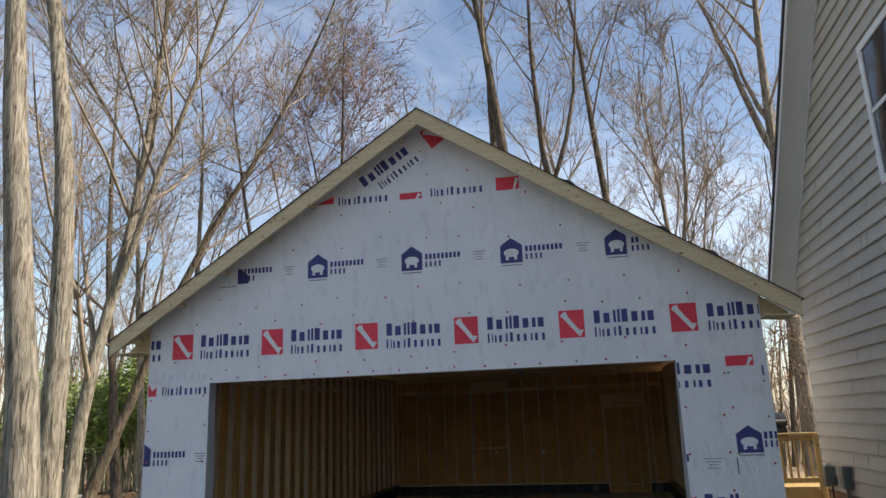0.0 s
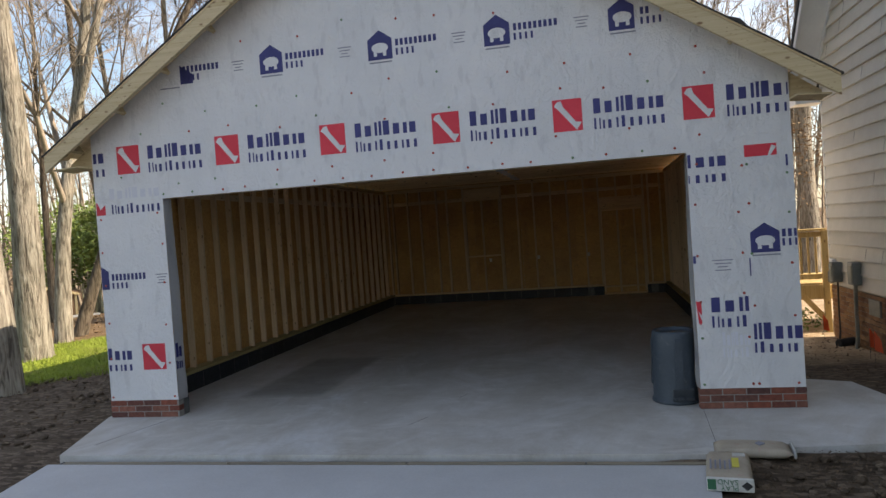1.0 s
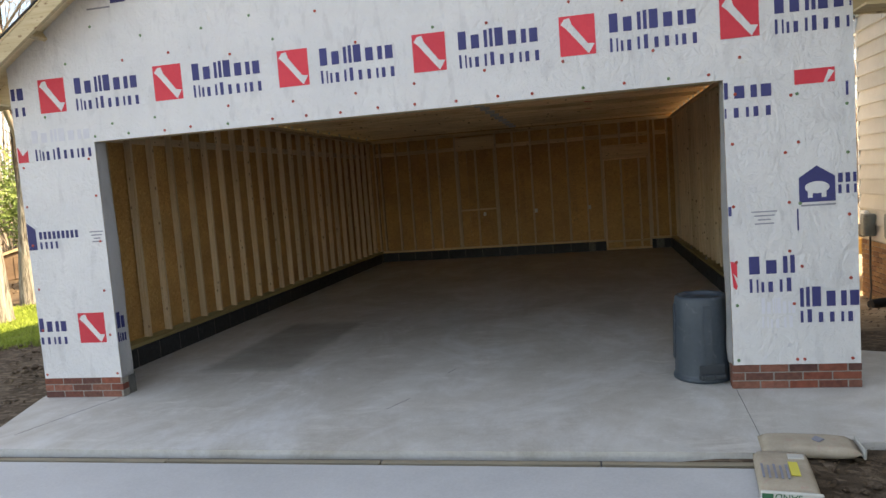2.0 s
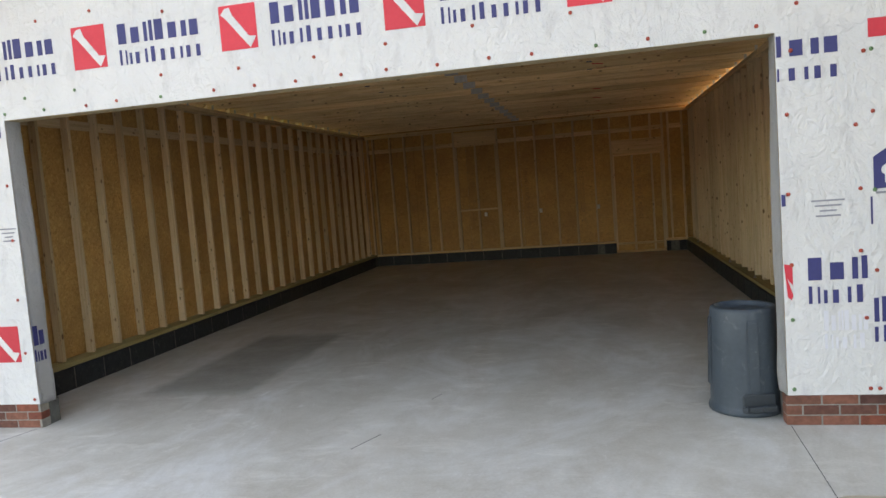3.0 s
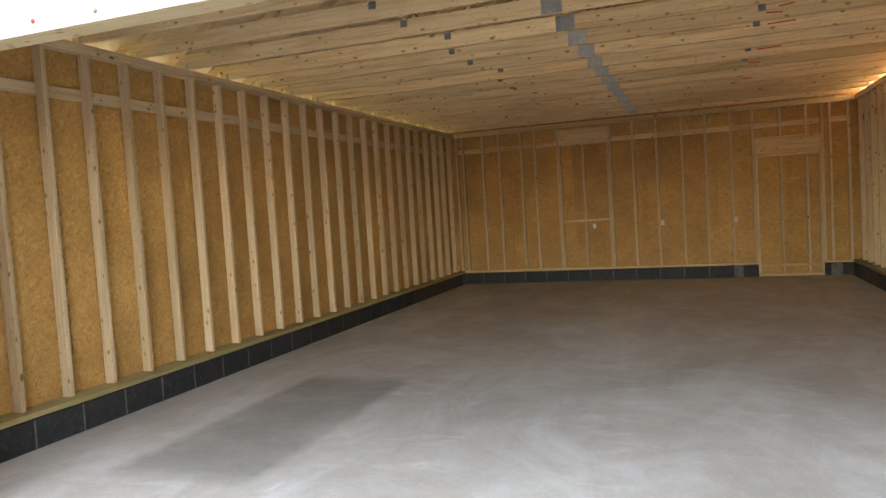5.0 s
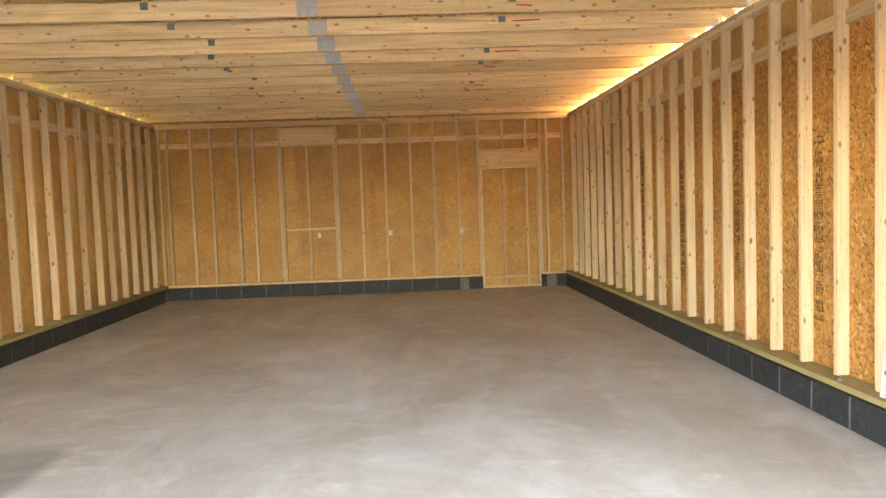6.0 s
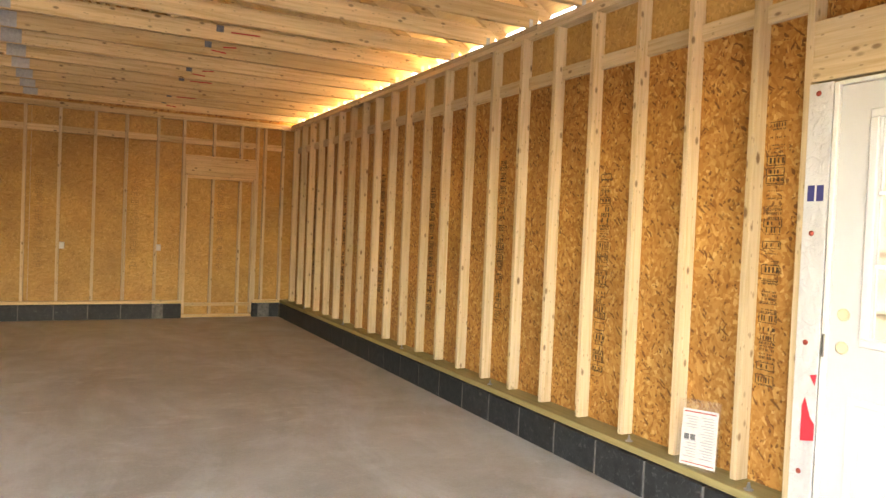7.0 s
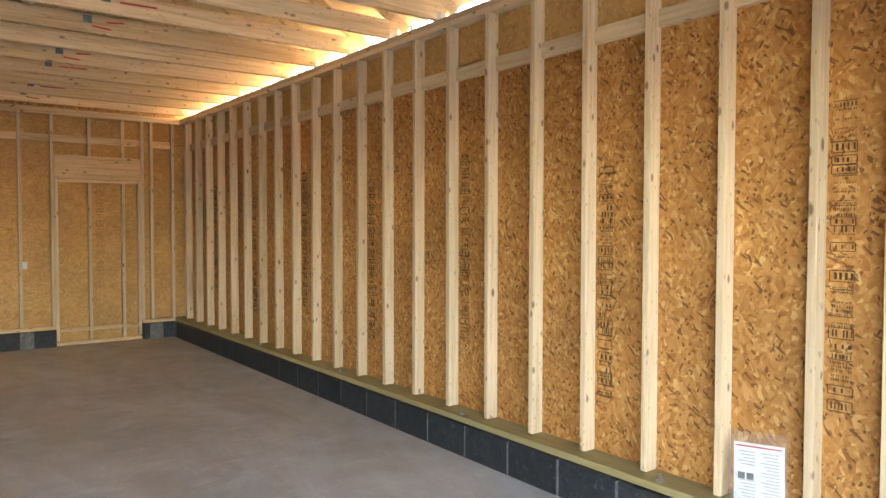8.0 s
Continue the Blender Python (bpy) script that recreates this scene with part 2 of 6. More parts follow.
def ground_material():
    """Dirt and mulch near the building, lawn past it."""
    a = Mat("ground", 0.95, spec=0.15)
    v = a.coords((1, 1, 1), shift=False)
    dirt = a.ramp(a.noise(v, 2.5, 7, 0.7, 0.5), [(0.3, (0.055, 0.040, 0.028)), (0.5, (0.115, 0.085, 0.06)), (0.72, (0.24, 0.185, 0.13))])
    chips = a.n("ShaderNodeTexVoronoi", 1, Vector=a.coords((14, 26, 10), shift=False, turn=(0, 0, 0.4)), Scale=1.0)
    dirt = a.mix(0.55, dirt, a.ramp(a.n("ShaderNodeSeparateColor", Color=chips), [(0.0, (0.03, 0.022, 0.016)), (0.6, (0.10, 0.075, 0.055)), (1.0, (0.26, 0.2, 0.15))]))
    grass = a.ramp(a.noise(v, 22, 5, 0.7), [(0.3, (0.08, 0.115, 0.012)), (0.6, (0.18, 0.24, 0.024)), (0.8, (0.28, 0.33, 0.05))])
    grass = a.mix(a.ramp(a.noise(v, 1.2, 4), [(0.45, (0,)), (0.7, (0.6,))]), grass, (0.17, 0.14, 0.055))
    woods = a.ramp(a.noise(v, 6, 6, 0.7), [(0.3, (0.07, 0.045, 0.025)), (0.7, (0.24, 0.16, 0.09))])
    sep = a.n("ShaderNodeSeparateXYZ", 0, Vector=v)
    x = sep
    y = sep.node.outputs[1]
    wob = a.math("MULTIPLY", a.math("SUBTRACT", a.noise(v, 0.8, 3), 0.5), 1.6)
    # lawn lies past a slanting line left of the garage
    d = a.math("ADD", a.math("ADD", a.math("MULTIPLY", x, -0.62), a.math("MULTIPLY", y, 0.42)), wob)
    lawn = a.n("ShaderNodeMapRange", Value=d, i1=3.6, i2=3.9)
    wood_edge = a.n("ShaderNodeMapRange", Value=d, i1=8.4, i2=8.8)
    west = a.n("ShaderNodeMapRange", Value=x, i1=-1.4, i2=-1.8)
    lawn = a.math("MULTIPLY", lawn, west)
    # dirt past the east wall painted tan as if sunlit, to bounce light upwards
    sunny_dirt = a.ramp(a.noise(v, 4.0, 7, 0.7, 0.4), [(0.3, (0.26, 0.18, 0.11)), (0.5, (0.38, 0.28, 0.18)), (0.7, (0.52, 0.41, 0.29))])
    bare = a.math("MULTIPLY", a.n("ShaderNodeMapRange", Value=a.math("ADD", x, wob), i1=5.4, i2=6.0), a.n("ShaderNodeMapRange", Value=a.math("ADD", y, wob), i1=2.6, i2=3.6))
    dirt = a.mix(bare, dirt, sunny_dirt)
    a.color(a.mix(wood_edge, a.mix(lawn, dirt, grass), woods))
    a.bump(a.mix(0.5, a.noise(v, 9, 6, 0.7), a.noise(v, 40, 3)), 0.8, 0.05)
    return a.m


PINE = (0.72, 0.585, 0.41)
PINE_D = (0.57, 0.42, 0.24)
STUD = lumber("stud_pine", 2, PINE, PINE_D)
PINE_X = lumber("pine_across", 0, (0.82, 0.64, 0.40), (0.58, 0.385, 0.185))
PINE_Y = lumber("pine_along", 1, PINE, PINE_D)
PLY = lumber("roof_deck_ply", 1, (0.86, 0.71, 0.47), (0.76, 0.58, 0.35), knots=False)
FASCIA = lumber("fascia_pine", 0, (0.60, 0.50, 0.33), (0.48, 0.38, 0.22))
OLDWOOD = lumber("weathered_board", 0, (0.30, 0.265, 0.20), (0.19, 0.165, 0.12), knots=False)
TREATED = lumber("treated_plate", 1, (0.42, 0.36, 0.18), (0.30, 0.25, 0.11), knots=False)
DECK_WOOD = lumber("deck_wood", 2, (0.52, 0.38, 0.17), (0.38, 0.26, 0.10))
# OSB is darker and redder with more flake contrast, OSB_FINE paler and yellower
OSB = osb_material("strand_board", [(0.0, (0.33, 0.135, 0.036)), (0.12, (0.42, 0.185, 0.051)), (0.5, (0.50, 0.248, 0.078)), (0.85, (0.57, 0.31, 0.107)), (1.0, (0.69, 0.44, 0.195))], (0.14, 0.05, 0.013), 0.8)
OSB_FINE = osb_material("strand_board_pale", [(0.0, (0.48, 0.265, 0.085)), (0.10, (0.55, 0.32, 0.112)), (0.5, (0.60, 0.36, 0.135)), (0.9, (0.65, 0.405, 0.16)), (1.0, (0.70, 0.46, 0.20))], (0.34, 0.18, 0.06), 0.4)
FLOOR = concrete_material("slab", (0.37, 0.345, 0.295), (0.60, 0.595, 0.57))
DRIVE = concrete_material("drive", (0.42, 0.43, 0.44), (0.55, 0.56, 0.57), False)
DAMP = concrete_material("damp_slab", (0.20, 0.195, 0.18), (0.33, 0.33, 0.31), False)
WRAP = wrap_material()
RED = noisy("print_red", (0.60, 0.035, 0.06), (0.68, 0.05, 0.075), 6, 0.6, 0.05)
BLUE = noisy("print_blue", (0.030, 0.035, 0.14), (0.045, 0.05, 0.18), 6, 0.6, 0.05)
INK = noisy("print_grey", (0.20, 0.21, 0.26), (0.30, 0.31, 0.36), 6, 0.6, 0.05)
GHOST = noisy("print_under_wrap", (0.60, 0.61, 0.68), (0.66, 0.67, 0.73), 6, 0.6, 0.05)
FAINTINK = noisy("faded_stamp", (0.26, 0.14, 0.05), (0.42, 0.25, 0.10), 30, 0.8, 0.05)
BLACKINK = noisy("board_stamp", (0.03, 0.018, 0.008), (0.09, 0.05, 0.02), 30, 0.8, 0.05)
BLOCK = noisy("painted_block", (0.012, 0.015, 0.018), (0.034, 0.039, 0.045), 14, 0.6, 0.8, second=(0.085, 0.09, 0.093))
DAMPBLOCK = noisy("damp_block", (0.06, 0.063, 0.062), (0.15, 0.155, 0.15), 12, 0.9, 0.6)
GREYBLOCK = noisy("bare_block", (0.24, 0.24, 0.23), (0.36, 0.36, 0.35), 12, 0.9, 0.6)
BLOCKJOINT = noisy("block_mortar", (0.09, 0.09, 0.09), (0.26, 0.26, 0.25), 20, 0.9, 0.4)
MORTAR = noisy("mortar", (0.19, 0.18, 0.165), (0.31, 0.29, 0.265), 30, 0.95, 0.4)
DARKMORTAR = noisy("block_joint", (0.04, 0.042, 0.045), (0.10, 0.10, 0.105), 20, 0.9, 0.4)
BRICK = brick_material("pier_brick", [(0.17, 0.055, 0.040), (0.25, 0.080, 0.052), (0.10, 0.048, 0.042), (0.22, 0.095, 0.068), (0.27, 0.11, 0.08)])
HBRICK = brick_material("house_brick", [(0.24, 0.12, 0.06), (0.32, 0.18, 0.09), (0.18, 0.09, 0.05), (0.36, 0.22, 0.12)])
SIDING = noisy("siding", (0.46, 0.43, 0.36), (0.54, 0.505, 0.43), 3, 0.55, 0.1)
TRIM = noisy("white_trim", (0.70, 0.70, 0.68), (0.80, 0.80, 0.78), 4, 0.5, 0.08)
DOORPAINT = noisy("door_paint", (0.60, 0.62, 0.64), (0.66, 0.67, 0.69), 3, 0.4, 0.05)
SHINGLE = noisy("shingle", (0.025, 0.025, 0.027), (0.06, 0.06, 0.062), 30, 0.9, 0.7)
STEEL = noisy("galvanised_plate", (0.34, 0.36, 0.39), (0.52, 0.54, 0.57), 40, 0.42, 0.3, metal=0.85)
CAN = noisy("grey_plastic", (0.036, 0.050, 0.066), (0.062, 0.080, 0.098), 4, 0.48, 0.14, second=(0.10, 0.118, 0.132))
PLATE = noisy("dull_plate", (0.10, 0.11, 0.13), (0.24, 0.25, 0.28), 40, 0.6, 0.3, metal=0.4)
CANDARK = noisy("grey_plastic_dark", (0.03, 0.04, 0.05), (0.055, 0.065, 0.075), 5, 0.5, 0.12)
PAPER = noisy("bag_paper", (0.34, 0.29, 0.22), (0.46, 0.40, 0.32), 9, 0.75, 0.4, second=(0.42, 0.29, 0.24))
BAGWHITE = noisy("bag_white", (0.46, 0.46, 0.43), (0.57, 0.57, 0.54), 9, 0.7, 0.3)
BAGGREEN = noisy("bag_green", (0.02, 0.10, 0.05), (0.03, 0.14, 0.07), 9, 0.7, 0.2)
BAGYELLOW = plain("bag_yellow", (0.65, 0.58, 0.10), 0.7)
SHEET = noisy("print_sheet", (0.72, 0.72, 0.70), (0.82, 0.82, 0.80), 4, 0.7, 0.1)
BARK = bark_material("bark", (0.09, 0.078, 0.065), (0.25, 0.225, 0.19), (0.38, 0.355, 0.31))
BARKDARK = bark_material("bark_dark", (0.045, 0.036, 0.028), (0.13, 0.105, 0.083), (0.20, 0.17, 0.135))
TWIG = noisy("twigs", (0.12, 0.095, 0.07), (0.38, 0.31, 0.235), 3, 0.9, 0.3)
TWIGRED = noisy("budding_twigs", (0.14, 0.075, 0.055), (0.30, 0.19, 0.15), 3, 0.9, 0.3)
DRYLEAF = noisy("dry_leaves", (0.10, 0.06, 0.03), (0.34, 0.22, 0.11), 3, 0.85, 0.2)
MULCH = noisy("mulch_chips", (0.03, 0.02, 0.012), (0.17, 0.115, 0.07), 3, 0.9, 0.2)
GREENLEAF = noisy("bamboo_leaves", (0.09, 0.14, 0.03), (0.24, 0.31, 0.08), 0.7, 0.7, 0.2)
GRASSBLADE = noisy("grass_blades", (0.12, 0.17, 0.015), (0.27, 0.33, 0.045), 1.5, 0.7, 0.1)
CANE = noisy("bamboo_cane", (0.30, 0.29, 0.17), (0.50, 0.48, 0.32), 3, 0.6, 0.1)
SHEDWALL = noisy("shed_wall", (0.16, 0.10, 0.06), (0.24, 0.155, 0.09), 5, 0.8, 0.3)
SHEDTRIM = noisy("shed_trim", (0.45, 0.36, 0.20), (0.55, 0.45, 0.26), 4, 0.7, 0.2)
GREYMETAL = noisy("box_metal", (0.13, 0.135, 0.12), (0.22, 0.225, 0.20), 6, 0.5, 0.1, metal=0.2)
DARKMETAL = noisy("dark_metal", (0.02, 0.02, 0.022), (0.05, 0.05, 0.052), 6, 0.45, 0.1, metal=0.3)
ORANGE = plain("marker_orange", (0.75, 0.10, 0.03), 0.6)
CREAM = plain("bore_plug", (0.72, 0.62, 0.42), 0.5)
CAPRED = plain("cap_red", (0.42, 0.07, 0.05), 0.5)
CAPGREEN = plain("cap_green", (0.13, 0.24, 0.12), 0.5)
NAILHEAD = plain("nail_head", (0.30, 0.30, 0.29), 0.4, 0.8)
BRASS = plain("latch_metal", (0.35, 0.34, 0.33), 0.35, 0.9)
CRAYON = plain("lumber_crayon", (0.55, 0.03, 0.04), 0.8)
SOFTINK = plain("faint_print", (0.42, 0.43, 0.46), 0.7)
PICTURE = plain("sheet_picture", (0.10, 0.11, 0.12), 0.7)
GROUND = ground_material()
glass = Mat("window_glass", 0.02, (0.95, 0.97, 0.97))
glass.put(glass.b, "Transmission Weight", 1.0)
glass.put(glass.b, "IOR", 1.45)
GLASS = glass.m
GLASSDARK = Mat("dark_glazing", 0.04, (0.015, 0.018, 0.022), spec=1.0).m
clear = Mat("clear_bag", 0.12, (0.92, 0.94, 0.95))
clear.put(clear.b, "Alpha", 0.10)
CLEAR = clear.m


# ---- mesh helpers ----
def bx(bm, x0, y0, z0, x1, y1, z1, bevel=0.0, mi=0):
    """A box, with its edges eased by bevel."""
    m = Matrix.LocRotScale(((x0 + x1) / 2, (y0 + y1) / 2, (z0 + z1) / 2), None, (abs(x1 - x0), abs(y1 - y0), abs(z1 - z0)))
    vs = bmesh.ops.create_cube(bm, size=1, matrix=m)["verts"]
    fs = {f for v in vs for f in v.link_faces}
    for f in fs:
        f.material_index = mi
    if bevel:
        es = list({e for v in vs for e in v.link_edges})
        r = bmesh.ops.bevel(bm, geom=es, offset=bevel, segments=1, affect="EDGES")
        for f in r["faces"]:
            f.material_index = mi
    return bm


def beam(bm, a, b, w, h, up=(0, 0, 1), bevel=0.0, mi=0):
    """A bar from a to b, w wide and h high."""
    a, b = Vector(a), Vector(b)
    y = (b - a).normalized()
    x = y.cross(Vector(up)).normalized()
    z = x.cross(y)
    m = Matrix((x * w, y * (b - a).length, z * h)).transposed().to_4x4()
    m.translation = (a + b) / 2
    vs = bmesh.ops.create_cube(bm, size=1, matrix=m)["verts"]
    for f in {f for v in vs for f in v.link_faces}:
        f.material_index = mi
    if bevel:
        bmesh.ops.bevel(bm, geom=list({e for v in vs for e in v.link_edges}), offset=bevel, segments=1, affect="EDGES")
    return bm


def prism(bm, pts, axis, lo, hi, mi=0):
    """A flat outline pulled along an axis. pts are pairs on the other two axes."""
    def at(p, q):
        c = list(p)
        c.insert(axis, q)
        return bm.verts.new(c)
    a, b = [at(p, lo) for p in pts], [at(p, hi) for p in pts]
    fs = [bm.faces.new(a), bm.faces.new(b[::-1])]
    for i in range(len(pts)):
        j = (i + 1) % len(pts)
        fs.append(bm.faces.new((a[j], a[i], b[i], b[j])))
    for f in fs:
        f.material_index = mi
    bmesh.ops.recalc_face_normals(bm, faces=fs)
    return bm


def lathe(bm, prof, steps=40, mi=0):
    """A turned shape from (radius, height) pairs."""
    rings = []
    for r, z in prof:
        rings.append([bm.verts.new((r * math.cos(2 * math.pi * k / steps), r * math.sin(2 * math.pi * k / steps), z)) for k in range(steps)])
    for a, b in zip(rings, rings[1:]):
        for k in range(steps):
            f = bm.faces.new((a[k], a[(k + 1) % steps], b[(k + 1) % steps], b[k]))
            f.material_index, f.smooth = mi, True
    for ring, flip in ((rings[0], True), (rings[-1], False)):
        f = bm.faces.new(ring[::-1] if flip else ring)
        f.material_index = mi
    return bm


def mesh_of(name, bm, mats):
    me = bpy.data.meshes.new(name)
    bm.normal_update()
    bm.to_mesh(me)
    bm.free()
    for m in mats if isinstance(mats, (list, tuple)) else [mats]:
        me.materials.append(m)
    return me


def part(name, bm, material, parent=None, label="", place=None):
    """One mesh object under a thing, in its frame. bm may be a mesh that several share."""
    me = bm if isinstance(bm, bpy.types.Mesh) else mesh_of(name, bm, material)
    ob = new(name, me)
    if parent:
        ob.parent = parent
    if place is not None:
        ob.matrix_basis = place if isinstance(place, Matrix) else Matrix.Translation(place)
    return tagged(ob, label)


def thing(name, label, category, place=(0, 0, 0), turn=0, group="", kind=""):
    ob = new(name)
    ob.matrix_basis = pose(*place, 0, 0, turn)
    return tagged(ob, label, category, group, kind)


def structure(name, bm, mats, label="", category=""):
    return tagged(new(name, mesh_of(name, bm, mats)), label, category, kind="structure")


def B():
    return bmesh.new()


# ---- plan of the garage (metres) ----
XL, XR = -0.82, 6.225            # outer faces of the side walls
OW, OH = 5.335, 2.35            # garage door opening: width, height
YB = 10.80                      # outer face of the back wall
ZB, ZS, ZT = 0.21, 0.25, 2.90   # top of block, top of sill plate, underside of trusses
CX, RIDGE, SLOPE = 2.695, 5.40, 0.655
LIN, RIN, BIN = -0.70, 6.12, 10.68   # room-side faces of the studs
YE = -0.30                      # rake overhang


def roof_z(x):
    return RIDGE - SLOPE * abs(x - CX)


def ground_z(x, y):
    dx, dy = max(XL - x, 0, x - 9.0), max(-y - 2.0, 0, y - 11)
    r = math.hypot(dx, dy)
    z = -0.04 - 0.032 * min(r, 9) - 0.055 * min(max(r - 9, 0), 24)
    if x > 6.0:
        z -= 0.055 * min(max(y - 0.5, 0), 6)
    return z


# ---- ground ----
def build_ground():
    def ticks(lo, hi):
        near = np.arange(lo, hi + 0.01, 0.5)
        far = [2, 5, 10, 18, 30, 60, 140, 400, 1200]
        return [lo - f for f in far[::-1]] + list(near) + [hi + f for f in far]
    xs, ys = ticks(-14, 12), ticks(-10, 20)
    verts, faces = [], []
    for y in ys:
        for x in xs:
            n = noise.noise((x * 0.7, y * 0.7, 0)) * 0.05 + noise.noise((x * 2.3, y * 2.3, 4)) * 0.025
            hold = 1.0 if (x < -1.6 or x > 7.4 or y < -0.9 and x > 5.6) else 0.25
            verts.append((x, y, ground_z(x, y) + n * hold - (0.05 if -0.6 < x < 5 and y < 0 else 0)))
    w = len(xs)
    for j in range(len(ys) - 1):
        for i in range(w - 1):
            faces.append((j * w + i, j * w + i + 1, (j + 1) * w + i + 1, (j + 1) * w + i))
    me = bpy.data.meshes.new("ground")
    me.from_pydata(verts, [], faces)
    me.materials.append(GROUND)
    me.polygons.foreach_set("use_smooth", [True] * len(me.polygons))
    return tagged(new("ground", me), "bare dirt, mulch and lawn round the garage", "ground", kind="structure")


build_ground()

# ---- slab, apron, driveway ----
bm = B()
prism(bm, [(XL + 0.02, YB - 0.02), (XL + 0.02, 0.2), (-0.92, 0.2), (-0.88, 0.0), (-0.40, -1.29), (5.24, -1.29), (5.27, -1.19), (6.45, -1.06), (7.05, -0.95), (7.05, 0.2), (6.90, 0.98), (6.4, 1.2), (XR - 0.02, 1.2), (XR - 0.02, YB - 0.02)], 2, -0.25, 0.0)
floor = structure("floor", bm, FLOOR, "smooth grey concrete garage slab and apron with pale trowel marks", "floor")
bm = B()
prism(bm, [(-0.34, -1.50), (-0.16, -2.3), (-0.2, -13), (5.15, -13), (5.15, -2.2), (5.24, -1.50)], 2, -0.22, -0.012)
structure("driveway", bm, DRIVE, "new light grey concrete driveway", "road")
bm = B()
bx(bm, -0.36, -1.502, -0.25, 5.24, -1.288, -0.060)
structure("trench_bottom", bm, DARKMORTAR, "dark shallow drain trench across the driveway", "trench")
for k, (x0, x1) in enumerate(((-0.25, 1.35), (1.36, 2.9), (2.91, 4.3), (4.31, 5.2))):
    bm = B()
    bx(bm, x0, -1.435 + 0.004 * k, -0.06, x1, -1.385 + 0.004 * k, -0.026, 0.003)
    tagged(part("form_board", bm, OLDWOOD), "weathered wooden form strip lying in the trench", "board", "form boards in the trench")
# saw joints and hairline cracks
for pts in (((5.345, -0.02), (5.33, -0.35), (5.29, -1.2)), ((-0.03, -0.02), (-0.16, -0.5), (-0.27, -1.0)), ((2.95, 0.62), (3.0, 0.75)), ((2.66, -0.42), (2.78, -0.15))):
    bm = B()
    for p, q in zip(pts, pts[1:]):
        beam(bm, (*p, 0.0), (*q, 0.0), 0.003, 0.003)
    part("joint", bm, DARKMORTAR, floor)

# ---- side and back walls: block, sill, studs, sheathing ----
def shared_box(name, sx, sy, sz, mat_, bevel=0.003):
    bm = B()
    bx(bm, -sx / 2, -sy / 2, 0, sx / 2, sy / 2, sz, bevel)
    return mesh_of(name, bm, mat_)


def wall_core(name, label):
    return tagged(new(name), label, "wall", kind="structure")


west = wall_core("wall_west", "open-framed garage wall of pine studs and strand board on black block")
east = wall_core("wall_east", "open-framed garage wall of pine studs and strand board on black block")
north = wall_core("wall_north", "open-framed back wall with framed-over window and door")

STUD_Z = ZT - 0.076 - ZS
stud_y = shared_box("stud", 0.083, 0.038, STUD_Z, STUD)
stud_x = shared_box("stud", 0.038, 0.089, STUD_Z, STUD)
EAST_STUDS = [0.22, 0.62, 0.962, 2.052] + [2.341 + 0.4064 * k for k in range(21)]
WEST_STUDS = [1.518 + 0.4064 * k for k in range(-3, 23)]
jig = random.Random(5)
for wall, xc, ys in ((east, RIN + 0.0415, EAST_STUDS), (west, LIN - 0.0415, WEST_STUDS)):
    for y in ys:
        if y < BIN - 0.05:
            part("stud", stud_y, None, wall, place=pose(xc, y, ZS, 0, jig.uniform(-0.12, 0.12), jig.choice((0, 180))))
NORTH_STUDS = (-0.66, -0.53, -0.145, 0.18, 0.605, 0.87, 1.29, 2.235, 2.634, 3.037, 3.458, 3.842, 4.252, 4.595, 5.635, 5.75, 6.02)
for x in NORTH_STUDS:
    part("stud", stud_x, None, north, place=pose(x, BIN + 0.0445, ZS, 0, 0, jig.choice((0, 180))))
# framed-over window
for x, z0, z1 in ((1.331, ZS, 2.48), (2.194, ZS, 2.48), (1.755, ZS, 1.088), (1.755, 1.132, 2.48), (4.636, 0.06, 2.05), (5.594, 0.06, 2.05), (5.01, 0.05, 2.01), (5.40, 0.05, 2.01), (5.01, 2.345, ZT - 0.08), (5.40, 2.345, ZT - 0.08)):
    bm = B()
    bx(bm, x - 0.019, BIN + 0.001, z0, x + 0.019, BIN + 0.088, z1, 0.003)
    part("cripple_stud", bm, STUD, north)
for x0, x1, z0, z1 in ((1.352, 2.173, 1.09, 1.13), (1.312, 2.213, 2.49, 2.79), (4.617, 5.613, 2.055, 2.34), (4.657, 5.573, 2.012, 2.05), (4.62, 5.61, 0.004, 0.042), (4.657, 5.573, 0.17, 0.21)):
    bm = B()
    bx(bm, x0, BIN - 0.003, z0, x1, BIN + 0.085, z1, 0.003)
    part("header" if z1 - z0 > 0.1 else "rail", bm, PINE_X, north)
# sill and top plates
for wall, x0, x1 in ((east, RIN - 0.092, XR - 0.012), (west, XL + 0.012, LIN + 0.088)):
    y = 0.16
    while y < YB - 0.03:
        y1 = min(y + 3.6, YB - 0.03)
        if wall is east and y < 0.9:
            y1 = 0.972
        if not (wall is east and 0.972 <= y < 2.0):
            bm = B()
            bx(bm, x0, y, ZB, x1, y1 - 0.003, ZS, 0.004)
            part("sill_plate", bm, TREATED, wall, "greenish treated sill plate")
        y = 2.025 if wall is east and abs(y1 - 0.972) < 0.01 else y1
    xa, xb = (RIN, RIN + 0.089) if wall is east else (LIN - 0.089, LIN)
    for k in range(2):
        for y0, y1 in ((0.15, 3.2 + k), (3.203 + k, 7.0 + k), (7.003 + k, YB - 0.03)):
            bm = B()
            bx(bm, xa, y0, ZT - 0.076 + 0.038 * k, xb, y1, ZT - 0.0385 + 0.038 * k, 0.003)
            part("top_plate", bm, PINE_Y, wall)
